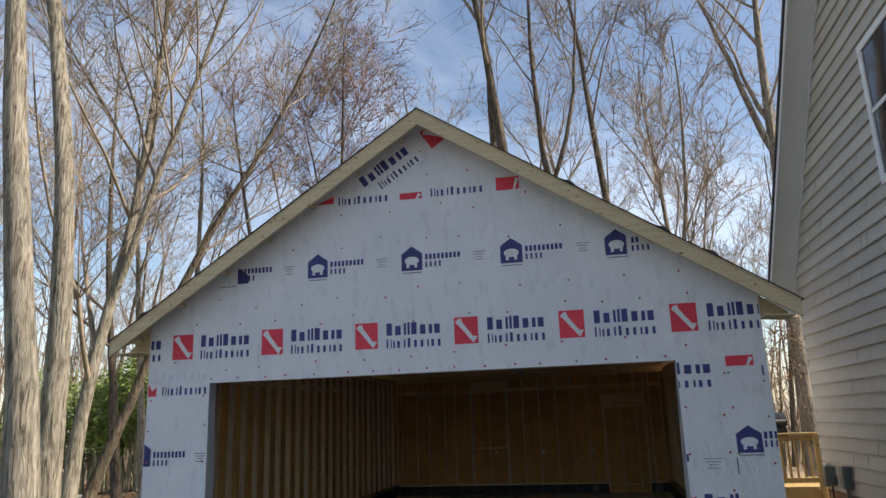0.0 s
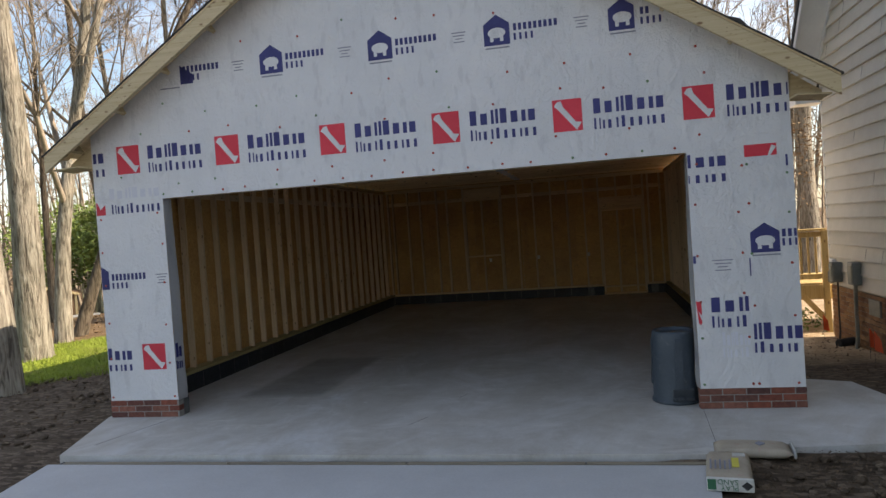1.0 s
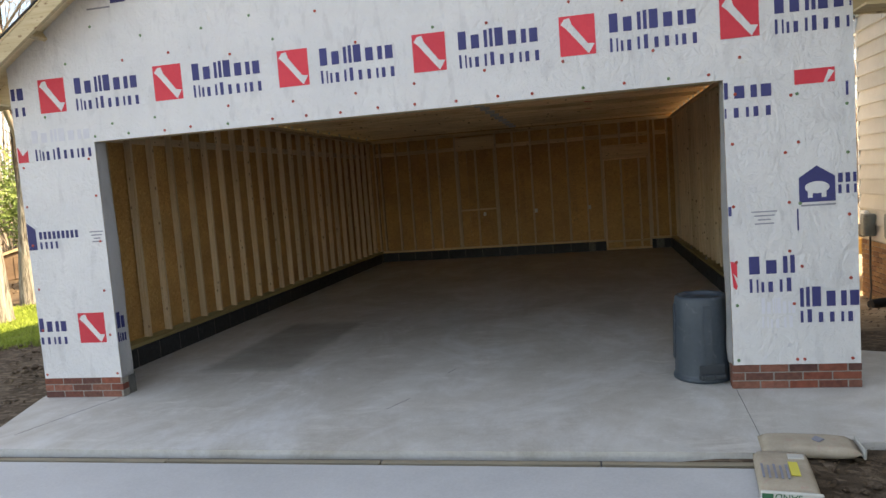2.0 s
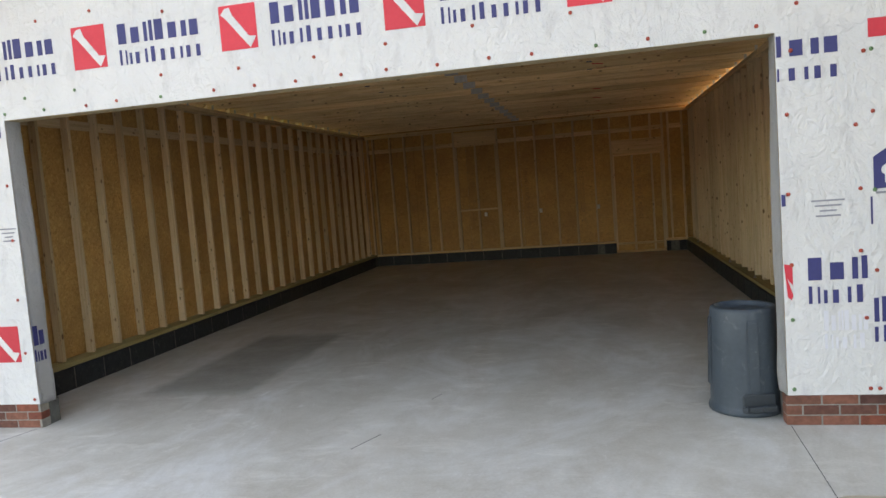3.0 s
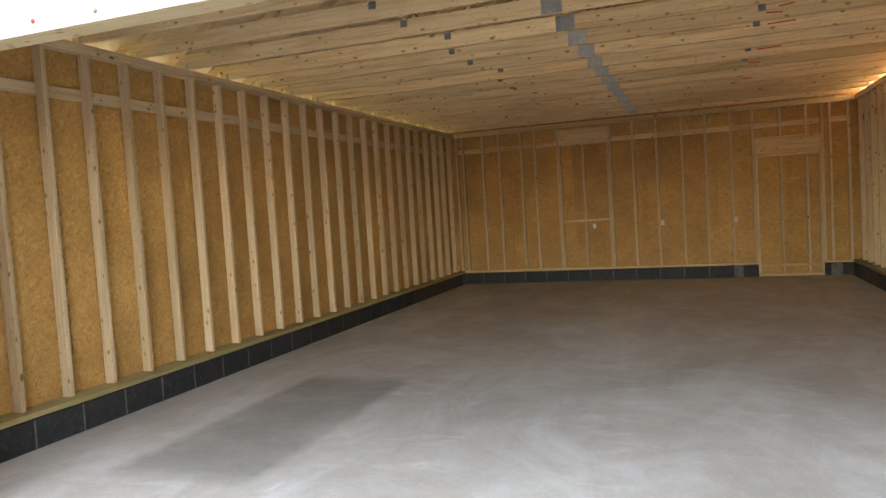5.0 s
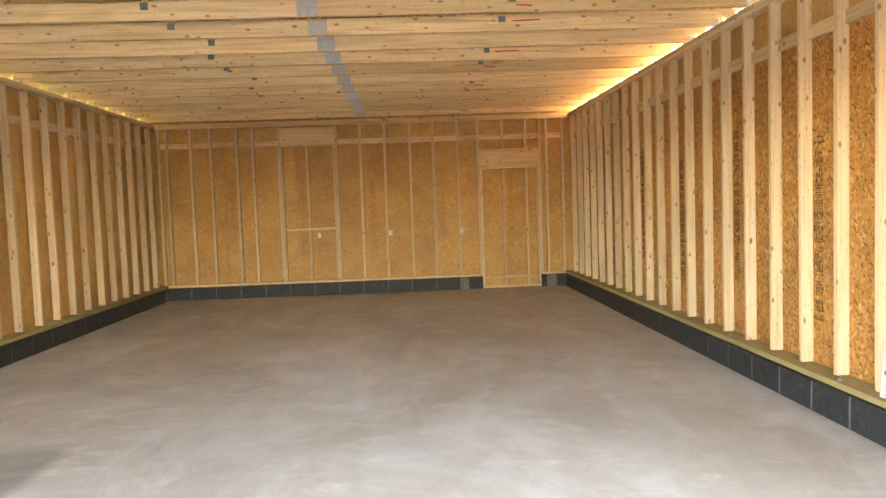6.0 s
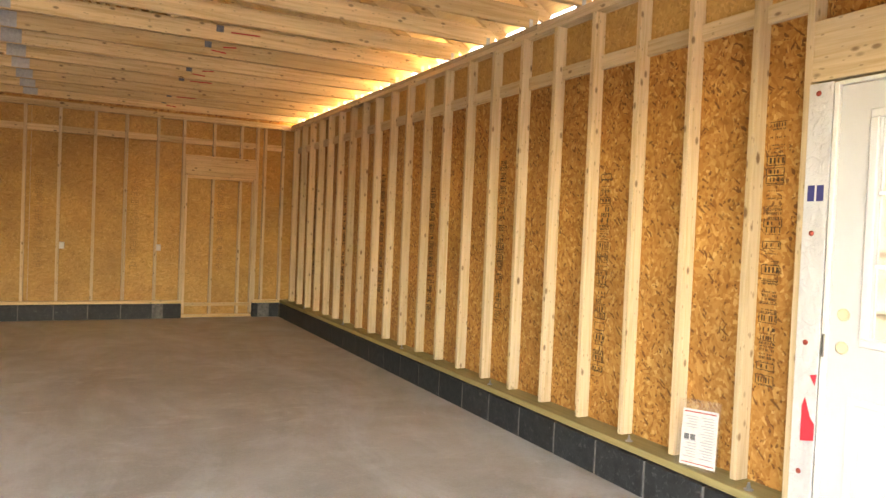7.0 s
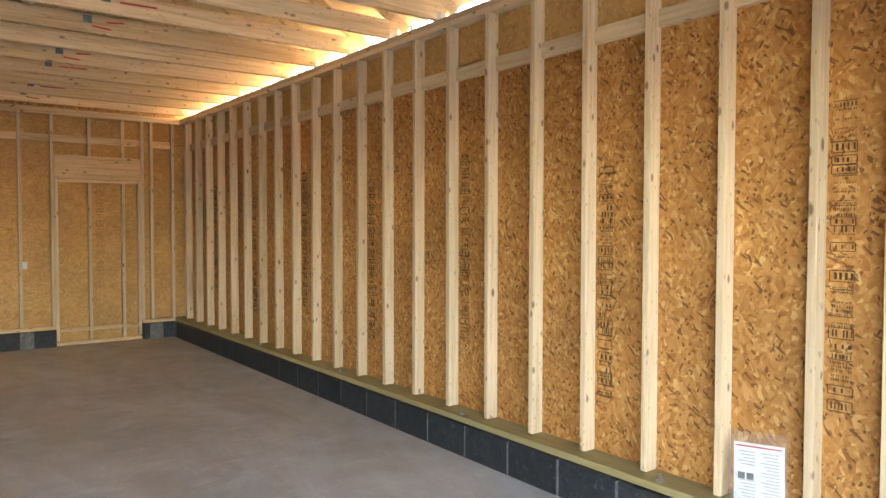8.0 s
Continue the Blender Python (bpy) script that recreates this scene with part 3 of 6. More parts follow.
for x0, x1 in ((LIN, 4.615), (5.615, RIN)):
    bm = B()
    bx(bm, x0, BIN - 0.03, ZB, x1, YB - 0.02, ZS, 0.004)
    part("sill_plate", bm, PINE_X, north)
for k in range(2):
    bm = B()
    bx(bm, LIN, BIN - 0.002 * k, ZT - 0.076 + 0.038 * k, RIN, BIN + 0.089, ZT - 0.0385 + 0.038 * k, 0.003)
    part("top_plate", bm, PINE_X, north)
# blocking at the sheet seam
for wall, ys in ((east, EAST_STUDS), (west, WEST_STUDS)):
    ys = sorted(y for y in ys if y < BIN - 0.05)
    for a, b in zip(ys, ys[1:]):
        if b - a < 0.1 or (wall is east and b < 2.2):
            continue
        x0, x1 = (XR - 0.052, XR - 0.0215) if wall is east else (XL + 0.0215, XL + 0.052)
        dz = jig.uniform(-0.004, 0.004)
        bm = B()
        bx(bm, x0, a + 0.0195, 2.465 + dz, x1, b - 0.0195, 2.554 + dz, 0.003)
        part("blocking", bm, PINE_Y, wall)
for a, b in zip(NORTH_STUDS, NORTH_STUDS[1:]):
    if b - a < 0.12 or a == 1.29:
        continue
    x0, x1 = a + 0.0195, b - 0.0195
    bm = B()
    bx(bm, x0, YB - 0.085, 2.50, x1, YB - 0.033, 2.585, 0.003)
    part("blocking", bm, PINE_X, north)


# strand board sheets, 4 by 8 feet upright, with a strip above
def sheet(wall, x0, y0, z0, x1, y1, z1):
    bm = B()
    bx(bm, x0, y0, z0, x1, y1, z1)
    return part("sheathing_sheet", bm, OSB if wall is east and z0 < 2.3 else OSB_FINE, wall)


def board_stamp(wall, axis, u, face, z0, seed):
    """A column of stamped marks up the edge of a sheet: bars and boxes."""
    rs = random.Random(seed)
    bm = B()
    z = z0
    while z < z0 + 1.25:
        h = rs.choice((0.005, 0.006, 0.008, 0.012, 0.018, 0.028))
        n = rs.choice((3, 4, 6)) if h > 0.015 else rs.choice((9, 12, 14))
        for k in range(n):
            a = u + 0.085 * (k + rs.uniform(0.0, 0.25)) / n
            wdt = 0.085 / n * rs.uniform(0.2, 0.5)
            if rs.random() < 0.8:
                if axis == 1:
                    bx(bm, face, a, z, face + 0.002, a + wdt, z + h)
                else:
                    bx(bm, a, face, z, a + wdt, face + 0.002, z + h)
        if h > 0.015 and rs.random() < 0.6:
            for e in (-0.006, 0.091):
                if axis == 1:
                    bx(bm, face, u + e, z - 0.008, face + 0.002, u + e + 0.003, z + h + 0.008)
                else:
                    bx(bm, u + e, face, z - 0.008, u + e + 0.003, face + 0.002, z + h + 0.008)
            for e in (-0.010, h + 0.007):
                if axis == 1:
                    bx(bm, face, u - 0.0025, z + e, face + 0.002, u + 0.0905, z + e + 0.003)
                else:
                    bx(bm, u - 0.0025, face, z + e, u + 0.0905, face + 0.002, z + e + 0.003)
        z += h + rs.choice((0.005, 0.007, 0.011, 0.03))
        if rs.random() < 0.3:
            if axis == 1:
                bx(bm, face, u - 0.004, z - 0.006, face + 0.002, u + 0.088, z - 0.003)
            else:
                bx(bm, u - 0.004, face, z - 0.006, u + 0.088, face + 0.002, z - 0.003)
    part("board_stamp", bm, FAINTINK if wall is north else BLACKINK, wall, "stamped marks on the board edge")


for wall, x0, x1, ys, first in ((east, XR - 0.021, XR - 0.009, EAST_STUDS, 2.325), (west, XL + 0.009, XL + 0.021, WEST_STUDS, 0.299)):
    edges = [first + 1.2192 * k for k in range(9) if first + 1.2192 * k < YB - 0.1]
    edges = ([0.15] if first < 2 else [2.02]) + edges + [YB - 0.03]
    for i, (a, b) in enumerate(zip(edges, edges[1:])):
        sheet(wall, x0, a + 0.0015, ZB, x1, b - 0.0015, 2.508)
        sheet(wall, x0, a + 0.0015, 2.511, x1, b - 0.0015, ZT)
        if i and b - a > 0.3:
            board_stamp(wall, 1, a - 0.112 if wall is east else a + 0.028, x0 - 0.002 if wall is east else x1, 0.72 if i % 2 else 0.55, i + (0 if wall is east else 40))
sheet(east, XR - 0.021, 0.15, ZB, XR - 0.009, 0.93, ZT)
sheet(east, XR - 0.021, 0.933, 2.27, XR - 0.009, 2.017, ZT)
for k in range(6):
    a, b = XL + 0.03 + 1.165 * k, XL + 0.03 + 1.165 * (k + 1) - 0.003
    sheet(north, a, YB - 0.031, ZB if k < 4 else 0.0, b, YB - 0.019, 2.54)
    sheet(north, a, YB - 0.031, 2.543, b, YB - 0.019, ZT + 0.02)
    if k:
        board_stamp(north, 0, a + 0.06, YB - 0.033, 0.7, 90 + k)

# unseen wrap added outside the side and back walls to block sun leaks
for wall, x0, x1 in ((east, XR - 0.0085, XR), (west, XL, XL + 0.0085)):
    bm = B()
    for y0, y1, z0, z1 in (((0.155, 0.97, ZB, 2.895), (0.97, 1.92, 2.115, 2.895), (1.92, YB, ZB, 2.895)) if wall is east else ((0.155, YB, ZB, 2.895),)):
        bx(bm, x0, y0, z0, x1, y1, z1)
    part("wrap_side", bm, WRAP, wall, "unseen white wrap added outside to block light leaks")
bm = B()
bx(bm, XL, YB - 0.0185, -0.1, XR, YB - 0.002, 2.895)
part("wrap_back", bm, WRAP, north, "unseen white wrap added outside to block light leaks")
bm = B()
bx(bm, XL + 0.01, 0.2, -0.25, XL + 0.03, YB - 0.02, ZB)
bx(bm, XR - 0.03, 0.2, -0.25, XR - 0.01, YB - 0.02, ZB)
part("footing", bm, GREYBLOCK, north)

# black painted block course, one block an object
block_y = shared_box("block", 0.20, 0.395, ZB - 0.004, BLOCK, 0.005)
block_x = shared_box("block", 0.395, 0.156, ZB - 0.004, BLOCK, 0.005)
for wall, xc, ph in ((east, XR - 0.12, 0.587), (west, XL + 0.12, 0.493)):
    y = ph
    while y < BIN - 0.1:
        if not (wall is east and 0.85 < y < 2.2):
            part("block", block_y, None, wall, place=(xc, y + 0.0, 0.0))
        y += 0.4064
for k in range(17):
    x = -0.44 + 0.4064 * k
    if x + 0.2 < 4.62 or 5.72 < x < 6.1:
        part("block", block_x, None, north, place=(x, BIN + 0.03, 0.0))
bm = B()
bx(bm, 4.37, BIN - 0.048, 0, 4.612, BIN + 0.105, ZB - 0.004, 0.005)
part("block", bm, BLOCK, north)
bm = B()
bx(bm, 5.618, BIN - 0.048, 0, 5.70, BIN + 0.105, ZB - 0.004, 0.005)
part("block", bm, BLOCK, north)
for wall, x0, x1 in ((east, XR - 0.2165, XR - 0.02), (west, XL + 0.02, XL + 0.2165)):
    bm = B()
    for y0, y1 in (((0.16, 0.98), (2.03, YB - 0.1)) if wall is east else ((0.16, YB - 0.1),)):
        bx(bm, x0, y0, 0.0, x1, y1, ZB - 0.008)
    part("block_joint", bm, BLOCKJOINT, wall)
bm = B()
for x0, x1 in ((LIN, 4.610), (5.620, RIN)):
    bx(bm, x0, BIN - 0.0445, 0.0, x1, BIN + 0.1, ZB - 0.008)
part("block_joint", bm, BLOCKJOINT, north)
# outlet boxes on the back wall
for x in (1.875, 3.06, 4.26):
    ob = thing("outlet_box", "small white electrical box fixed to a stud", "outlet", (x + 0.03, BIN - 0.004, 0.955), group="outlet boxes on the back wall")
    bm = B()
    bx(bm, -0.03, -0.02, 0, 0.03, 0.03, 0.09, 0.006)
    part("body", bm, TRIM, ob)
    bm = B()
    bx(bm, -0.018, -0.024, 0.02, 0.018, -0.019, 0.07, 0.002)
    part("face", bm, SHEET, ob)
# anchor bolts in the sill plate
bm = B()
lathe(bm, [(0.022, 0), (0.022, 0.004), (0.010, 0.004), (0.010, 0.020), (0.006, 0.020), (0.006, 0.035)], 8)
bolt = mesh_of("anchor_bolt", bm, STEEL)
for y in (2.21, 3.02, 4.55, 6.2, 7.9, 9.5):
    part("anchor_bolt", bolt, None, east, place=(RIN - 0.045, y, ZS))

# ---- entry door in the east wall ----
door = tagged(new("door_1"), "white half-glazed entry door, shut, with its latch bore empty", "door", kind="structure")
D0, D1, DT = 1.012, 1.895, 2.09
XD = RIN + 0.005
bm = B()
for y0, y1 in ((D0 - 0.04, D0), (D1, D1 + 0.022)):
    bx(bm, XD - 0.012, y0, 0.02, XR - 0.01, y1, DT + 0.02, 0.003)
bx(bm, XD - 0.012, D0, DT + 0.003, XR - 0.01, D1, DT + 0.022, 0.003)
part("door_frame", bm, TRIM, door)
bm = B()
GY0, GY1, GZ0, GZ1 = 1.193, 1.720, 1.03, 1.94
for a in ((D0 + 0.004, 0.03, GY0, DT), (GY1, 0.03, D1 - 0.004, DT), (GY0, 0.03, GY1, GZ0), (GY0, GZ1, GY1, DT)):
    bx(bm, XD + 0.002, a[0], a[1], XD + 0.045, a[2], a[3])
leaf = part("door_leaf", bm, DOORPAINT, door)
bm = B()
for y0, z0, y1, z1 in ((GY0 - 0.035, GZ0 - 0.035, GY1 + 0.035, GZ0), (GY0 - 0.035, GZ1, GY1 + 0.035, GZ1 + 0.035), (GY0 - 0.035, GZ0, GY0, GZ1), (GY1, GZ0, GY1 + 0.035, GZ1)):
    bx(bm, XD - 0.010, y0, z0, XD + 0.002, y1, z1, 0.004)
for z in (GZ0 + 0.3, GZ0 + 0.6):
    bx(bm, XD + 0.014, GY0, z - 0.008, XD + 0.022, GY1, z + 0.008, 0.002)
bx(bm, XD + 0.014, (GY0 + GY1) / 2 - 0.008, GZ0, XD + 0.022, (GY0 + GY1) / 2 + 0.008, GZ1, 0.002)
part("glazing_frame", bm, DOORPAINT, leaf)
bm = B()
bx(bm, XD + 0.024, GY0, GZ0, XD + 0.030, GY1, GZ1)
pane = part("pane", bm, GLASS, leaf)
pane.visible_shadow = False
for y0, y1 in ((1.103, 1.413), (1.483, 1.793)):
    bm = B()
    for a in ((y0, 0.22, y1, 0.25), (y0, 0.75, y1, 0.78), (y0, 0.25, y0 + 0.03, 0.75), (y1 - 0.03, 0.25, y1, 0.75)):
        bx(bm, XD - 0.006, a[0], a[1], XD + 0.002, a[2], a[3], 0.003)
    bx(bm, XD - 0.004, y0 + 0.06, 0.31, XD + 0.002, y1 - 0.06, 0.69, 0.003)
    part("raised_panel", bm, DOORPAINT, leaf)
for z in (1.12, 0.98):
    bm = B()
    lathe(bm, [(0.027, 0), (0.027, 0.006), (0.018, 0.008), (0.0165, 0.002)], 20)
    part("bore_plug", bm, CREAM, leaf, "cream plug in the lock bore", pose(XD + 0.001, 1.828, z, 0, -90, 0))
bm = B()
bx(bm, XD - 0.016, D1 + 0.002, 0.93, XD - 0.010, D1 + 0.016, 1.03, 0.002)
part("strike_plate", bm, BRASS, door)
bm = B()
bx(bm, RIN - 0.001, 0.985, 2.125, RIN + 0.082, 2.032, 2.395, 0.003)
part("door_header", bm, PINE_Y, east)
bm = B()
for y in (1.25, 1.65):
    bx(bm, RIN + 0.001, y, 2.398, RIN + 0.082, y + 0.038, ZT - 0.077, 0.003)
part("cripple_stud", bm, STUD, east)
# strip of wrap folded round the jamb stud
bm = B()
bx(bm, RIN - 0.012, D1 + 0.024, ZS - 0.1, RIN - 0.005, 2.032, 2.115, 0.002)
flap = part("wrap_flap", bm, WRAP, east, "white wrap folded round the door jamb")
bm = B()
for k in range(2):
    bx(bm, RIN - 0.0145, 1.938 + 0.043 * k, 1.60, RIN - 0.012, 1.970 + 0.043 * k, 1.67)
part("print", bm, BLUE, flap)
bm = B()
prism(bm, [(1.922, 0.56), (1.985, 0.545), (1.985, 0.70), (1.972, 0.74), (1.945, 0.66), (1.922, 0.63)], 0, RIN - 0.0145, RIN - 0.012)
prism(bm, [(1.922, 0.85), (1.955, 0.84), (1.930, 0.80)], 0, RIN - 0.0145, RIN - 0.012)
part("print", bm, RED, flap)
bm = B()
lathe(bm, [(0.012, 0), (0.012, 0.003), (0.004, 0.004), (0.004, 0.006)], 12)
cap_red = mesh_of("cap_nail", bm, CAPRED)
cap_green = cap_red.copy()
cap_green.materials[0] = CAPGREEN
for z in (2.07, 1.46, 0.98, 0.41):
    part("cap_nail", cap_red, None, flap, place=pose(RIN - 0.012, 1.985, z, 0, -90, 0))

# ---- front wall ----
front = wall_core("wall_front", "garage front clad in printed white building wrap above brick piers")
bm = B()
prism(bm, [(XL, OH), (XR, OH), (XR, roof_z(XR) - 0.018), (CX, RIDGE - 0.018), (XL, roof_z(XL) - 0.018)], 1, 0.0, 0.008)
wrap = part("wrap_gable", bm, WRAP, front, "white printed building wrap")
bm = B()
prism(bm, [(XL, OH + 0.006), (XR, OH + 0.006), (XR, roof_z(XR) - 0.11), (CX, RIDGE - 0.11), (XL, roof_z(XL) - 0.11)], 1, 0.008, 0.020)
part("sheathing_gable", bm, OSB, front)
bm = B()
bx(bm, -0.04, 0.020, OH, OW + 0.04, 0.150, OH + 0.30, 0.003)
part("header_beam", bm, FASCIA, front, "raw wooden door header")


def jamb_slack(u, z, seed):
    """How far the folded wrap bags out from the jamb, u from the front edge to the back."""
    bag = 0.020 * math.sin(math.pi * min(max(z / 2.35, 0), 1)) ** 2 + 0.020 * math.exp(-((z - 0.30) / 0.16) ** 2)
    return u * bag + (0.25 + u) * 0.0035 * (noise.noise((u * 2.5 + seed, z * 6.0, seed)) + 0.6 * noise.noise((u * 6, z * 17.0, seed + 3)))


def jamb_sheet(bm, xi, side):
    rows = []
    for j in range(57):
        z = 0.18 + (OH - 0.001 - 0.18) * j / 56
        rows.append([bm.verts.new((xi + side * (0.002 + max(jamb_slack(i / 7, z, xi), -0.003)), 0.0085 + 0.1435 * i / 7, z)) for i in range(8)])
    for a, b in zip(rows, rows[1:]):
        for i in range(7):
            q = (a[i], a[i + 1], b[i + 1], b[i])
            bm.faces.new(q if side > 0 else q[::-1]).smooth = True
    bmesh.ops.solidify(bm, geom=[f for f in bm.faces if f.smooth], thickness=0.003)


piers = []
for x0, x1, inner in ((XL, 0.0, 1), (OW, XR, -1)):
    bm = B()
    # folded sheet: front face and jamb return, slightly baggy at the bottom
    bx(bm, x0, 0.0, 0.187, x1, 0.008, OH - 0.001)
    xi = x1 if inner > 0 else x0
    jamb_sheet(bm, xi, inner)
    piers.append(part("wrap_pier", bm, WRAP, front, "white printed building wrap"))
    bm = B()
    bx(bm, x0 + 0.003, 0.010, 0.20, x1 - 0.008 if inner > 0 else x1 - 0.003, 0.148, OH - 0.004)
    if inner < 0:
        bm.free()
        bm = B()
        bx(bm, x0 + 0.008, 0.010, 0.20, x1 - 0.003, 0.148, OH - 0.004)
    part("pier_framing", bm, PINE_X, front)
bm = B()
bx(bm, 5.812, -0.0025, 0.187, XR + 0.002, -0.0003, 2.40)
over = part("wrap_overlap", bm, WRAP, front, "overlapping upright strip of white wrap")

# printed marks on the wrap: plain shapes in their colours
Y1, Y2 = -0.0030, -0.0050
RISE = {"B": 1, "F": 1, "S": 1, "l": 1, "d": 1, "i": 0.95, "t": 0.9}


def letters(bm, word, x0, x1, z0, z1, mi, clip=(-99, 99), y=Y1, gap=0.28, all_caps=False):
    """A printed word as plain upright bars, one to a letter."""
    units = [0.42 if c in "il" else 0.62 if c in "rtF" else 1.0 for c in word]
    s = (x1 - x0) / (sum(units))
    x = x0
    for c, u in zip(word, units):
        wide = u * s * (0.62 if gap < 0.6 else 0.40)
        a, b = max(x, clip[0]), min(x + wide, clip[1])
        x += u * s
        if b - a > 0.002:
            bx(bm, a, y, z0, b, y + 0.002, z0 + (z1 - z0) * (1 if all_caps else RISE.get(c, 0.76)), 0, mi)


def flag(bm, x0, z0, w, h, clip_z=99, clip_x=(-99, 99), y=Y1):
    """Red square with a pale slanting band."""
    a, b, t = max(x0, clip_x[0]), min(x0 + w, clip_x[1]), min(z0 + h, clip_z)
    prism(bm, [(a, z0), (b, z0), (b, t), (a, t)], 1, y, y + 0.002, 1)
    if t > z0 + 0.8 * h and b - a > 0.8 * w:
        X, Z = lambda u: x0 + u * w, lambda v: z0 + v * h
        prism(bm, [(X(0.05), Z(0.80)), (X(0.16), Z(0.93)), (X(0.30), Z(0.95)), (X(0.36), Z(0.78)), (X(0.78), Z(0.28)), (X(0.97), Z(0.26)), (X(0.90), Z(0.16)), (X(0.80), Z(0.02)), (X(0.72), Z(0.10)), (X(0.18), Z(0.70))], 1, y - 0.002, y, 2)
    elif b - a > 0.8 * w:
        prism(bm, [(x0 + 0.72 * w, z0), (x0 + 0.80 * w, z0), (x0 + 0.99 * w, t - 0.1 * h), (x0 + 0.85 * w, t - 0.05 * h)], 1, y - 0.002, y, 2)


def badge(bm, x0, z0, w, h, clip=(-99, 99), y=Y1):
    """Dark gabled badge with a pale oval blot."""
    a, b = max(x0, clip[0]), min(x0 + w, clip[1])
    zt = lambda x: z0 + h * (1.0 - 0.62 * abs((x - x0) / w - 0.5))
    pts = [(a, z0), (b, z0), (b, zt(b))] + ([(x0 + w / 2, z0 + h)] if a < x0 + w / 2 < b else []) + [(a, zt(a))]
    prism(bm, pts, 1, y, y + 0.002, 0)
    if b - a > 0.8 * w:
        oval = [(x0 + w * (0.5 + 0.34 * math.cos(k * math.pi / 8)), z0 + h * (0.40 + 0.17 * math.sin(k * math.pi / 8))) for k in range(16)]
        prism(bm, oval, 1, y - 0.002, y, 2)
        for u in (0.24, 0.62):
            bx(bm, x0 + w * u, y - 0.0017, z0 + h * 0.12, x0 + w * (u + 0.13), y, z0 + h * 0.32, 0, 2)


def small_print(bm, x0, z0, w=0.14, y=Y1):
    for k in range(4):
        ww = w * (1, 0.8, 0.5, 0.75)[k]
        bx(bm, x0 + (w - ww) / 2, y, z0 + 0.11 - 0.03 * k, x0 + (w + ww) / 2, y + 0.002, z0 + 0.11 - 0.03 * k + 0.010, 0, 3)


PRINTS = [BLUE, RED, WRAP, INK]


def printed(bm, parent, name="print"):
    return part(name, bm, PRINTS, parent)


for k in range(-1, 6):
    x = -0.51 + 1.168 * k
    bm = B()
    if k >= 0:
        flag(bm, x, 2.645, 0.27, 0.30)
    letters(bm, "Builders", x + 0.375, x + 1.04, 2.785, 2.925, 0, (XL + 0.01, XR - 0.01))
    letters(bm, "FirstSource", x + 0.375, x + 1.05, 2.64, 2.745, 0, (XL + 0.01, XR - 0.01), gap=0.9)
    printed(bm, wrap)
for k in range(5):
    x = 0.07 + 1.163 * k
    edge = CX + (RIDGE - 0.12 - 3.80) / SLOPE
    bm = B()
    badge(bm, x, 3.525, 0.25, 0.29, (CX - (RIDGE - 0.14 - 3.80) / SLOPE, edge))
    bx(bm, x + 0.01, Y1, 3.492, x + 0.24, Y1 + 0.002, 3.506, 0, 3)
    letters(bm, "BARRICADE", x + 0.285, x + 0.715, 3.645, 3.71, 0, (-9, edge + 0.14), gap=0.35, all_caps=True)
    letters(bm, "WRAP", x + 0.285, x + 0.50, 3.555, 3.62, 0, gap=0.9, all_caps=True)
    if k < 4:
        small_print(bm, x + 0.85, 3.575)
    printed(bm, wrap)
# torn-off row and the slanting piece under the ridge
for x0, word, xf in ((1.62, "FirstSource", 2.39), (2.77, "FirstSource", 3.55)):
    bm = B()
    letters(bm, word, x0, x0 + 0.66, 4.40, 4.50, 0, gap=0.9)
    flag(bm, xf, 4.395, 0.27, 0.30, 4.40 + (0.075 if xf < 3 else 0.15))
    printed(bm, wrap)
bm = B()
prism(bm, [(1.33, 4.43), (1.56, 4.43), (1.56, 4.52), (1.47, 4.49)], 1, Y1, Y1 + 0.002, 1)
printed(bm, wrap)
bm = B()
flag(bm, 0.93, -0.02, 0.27, 0.27)
letters(bm, "Builders", 0.0, 0.72, 0.12, 0.26, 0)
letters(bm, "FirstSource", 0.16, 0.76, -0.04, 0.06, 0, gap=0.9)
ob = printed(bm, wrap)
ob.matrix_basis = pose(2.02, -0.001, 4.50, 0, -34, 0)
# marks on the left pier
bm = B()
flag(bm, -0.385, 0.52, 0.275, 0.28)
letters(bm, "ilders", -0.90, -0.485, 0.635, 0.765, 0, (XL + 0.01, 9))
letters(bm, "tSource", -0.92, -0.485, 0.515, 0.605, 0, (XL + 0.01, 9), gap=0.9)
badge(bm, -0.975, 1.41, 0.25, 0.28, (XL + 0.005, 9))
letters(bm, "BARRICADE", -0.69, -0.26, 1.505, 1.575, 0, gap=0.35, all_caps=True)
letters(bm, "WRAP", -0.69, -0.47, 1.415, 1.48, 0, gap=0.9, all_caps=True)
small_print(bm, -0.155, 1.43)
letters(bm, "FirstSource", -0.62, 0.0, 2.225, 2.33, 0, (-9, -0.004), gap=0.9)
prism(bm, [(XL + 0.01, 2.22), (-0.70, 2.22), (-0.70, 2.33), (-0.76, 2.28), (-0.80, 2.36), (XL + 0.01, 2.36)], 1, Y1, Y1 + 0.002, 1)
printed(bm, piers[0])
bm = B()
for y0, y1, z0, z1 in ((0.012, 0.055, 0.64, 0.79), (0.066, 0.11, 0.64, 0.75), (0.012, 0.028, 0.515, 0.605), (0.04, 0.05, 0.515, 0.59), (0.062, 0.085, 0.515, 0.59), (0.097, 0.115, 0.515, 0.59)):
    d = max(jamb_slack((y - 0.0085) / 0.1435, z, 0.0) for y in (y0, y1) for z in (z0, z1))
    bx(bm, d + 0.001, y0, z0, d + 0.0045, y1, z1)
part("print", bm, BLUE, piers[0])
bm = B()
letters(bm, "Builders", -0.64, 0.0, 2.385, 2.50, 0, (-9, -0.01))
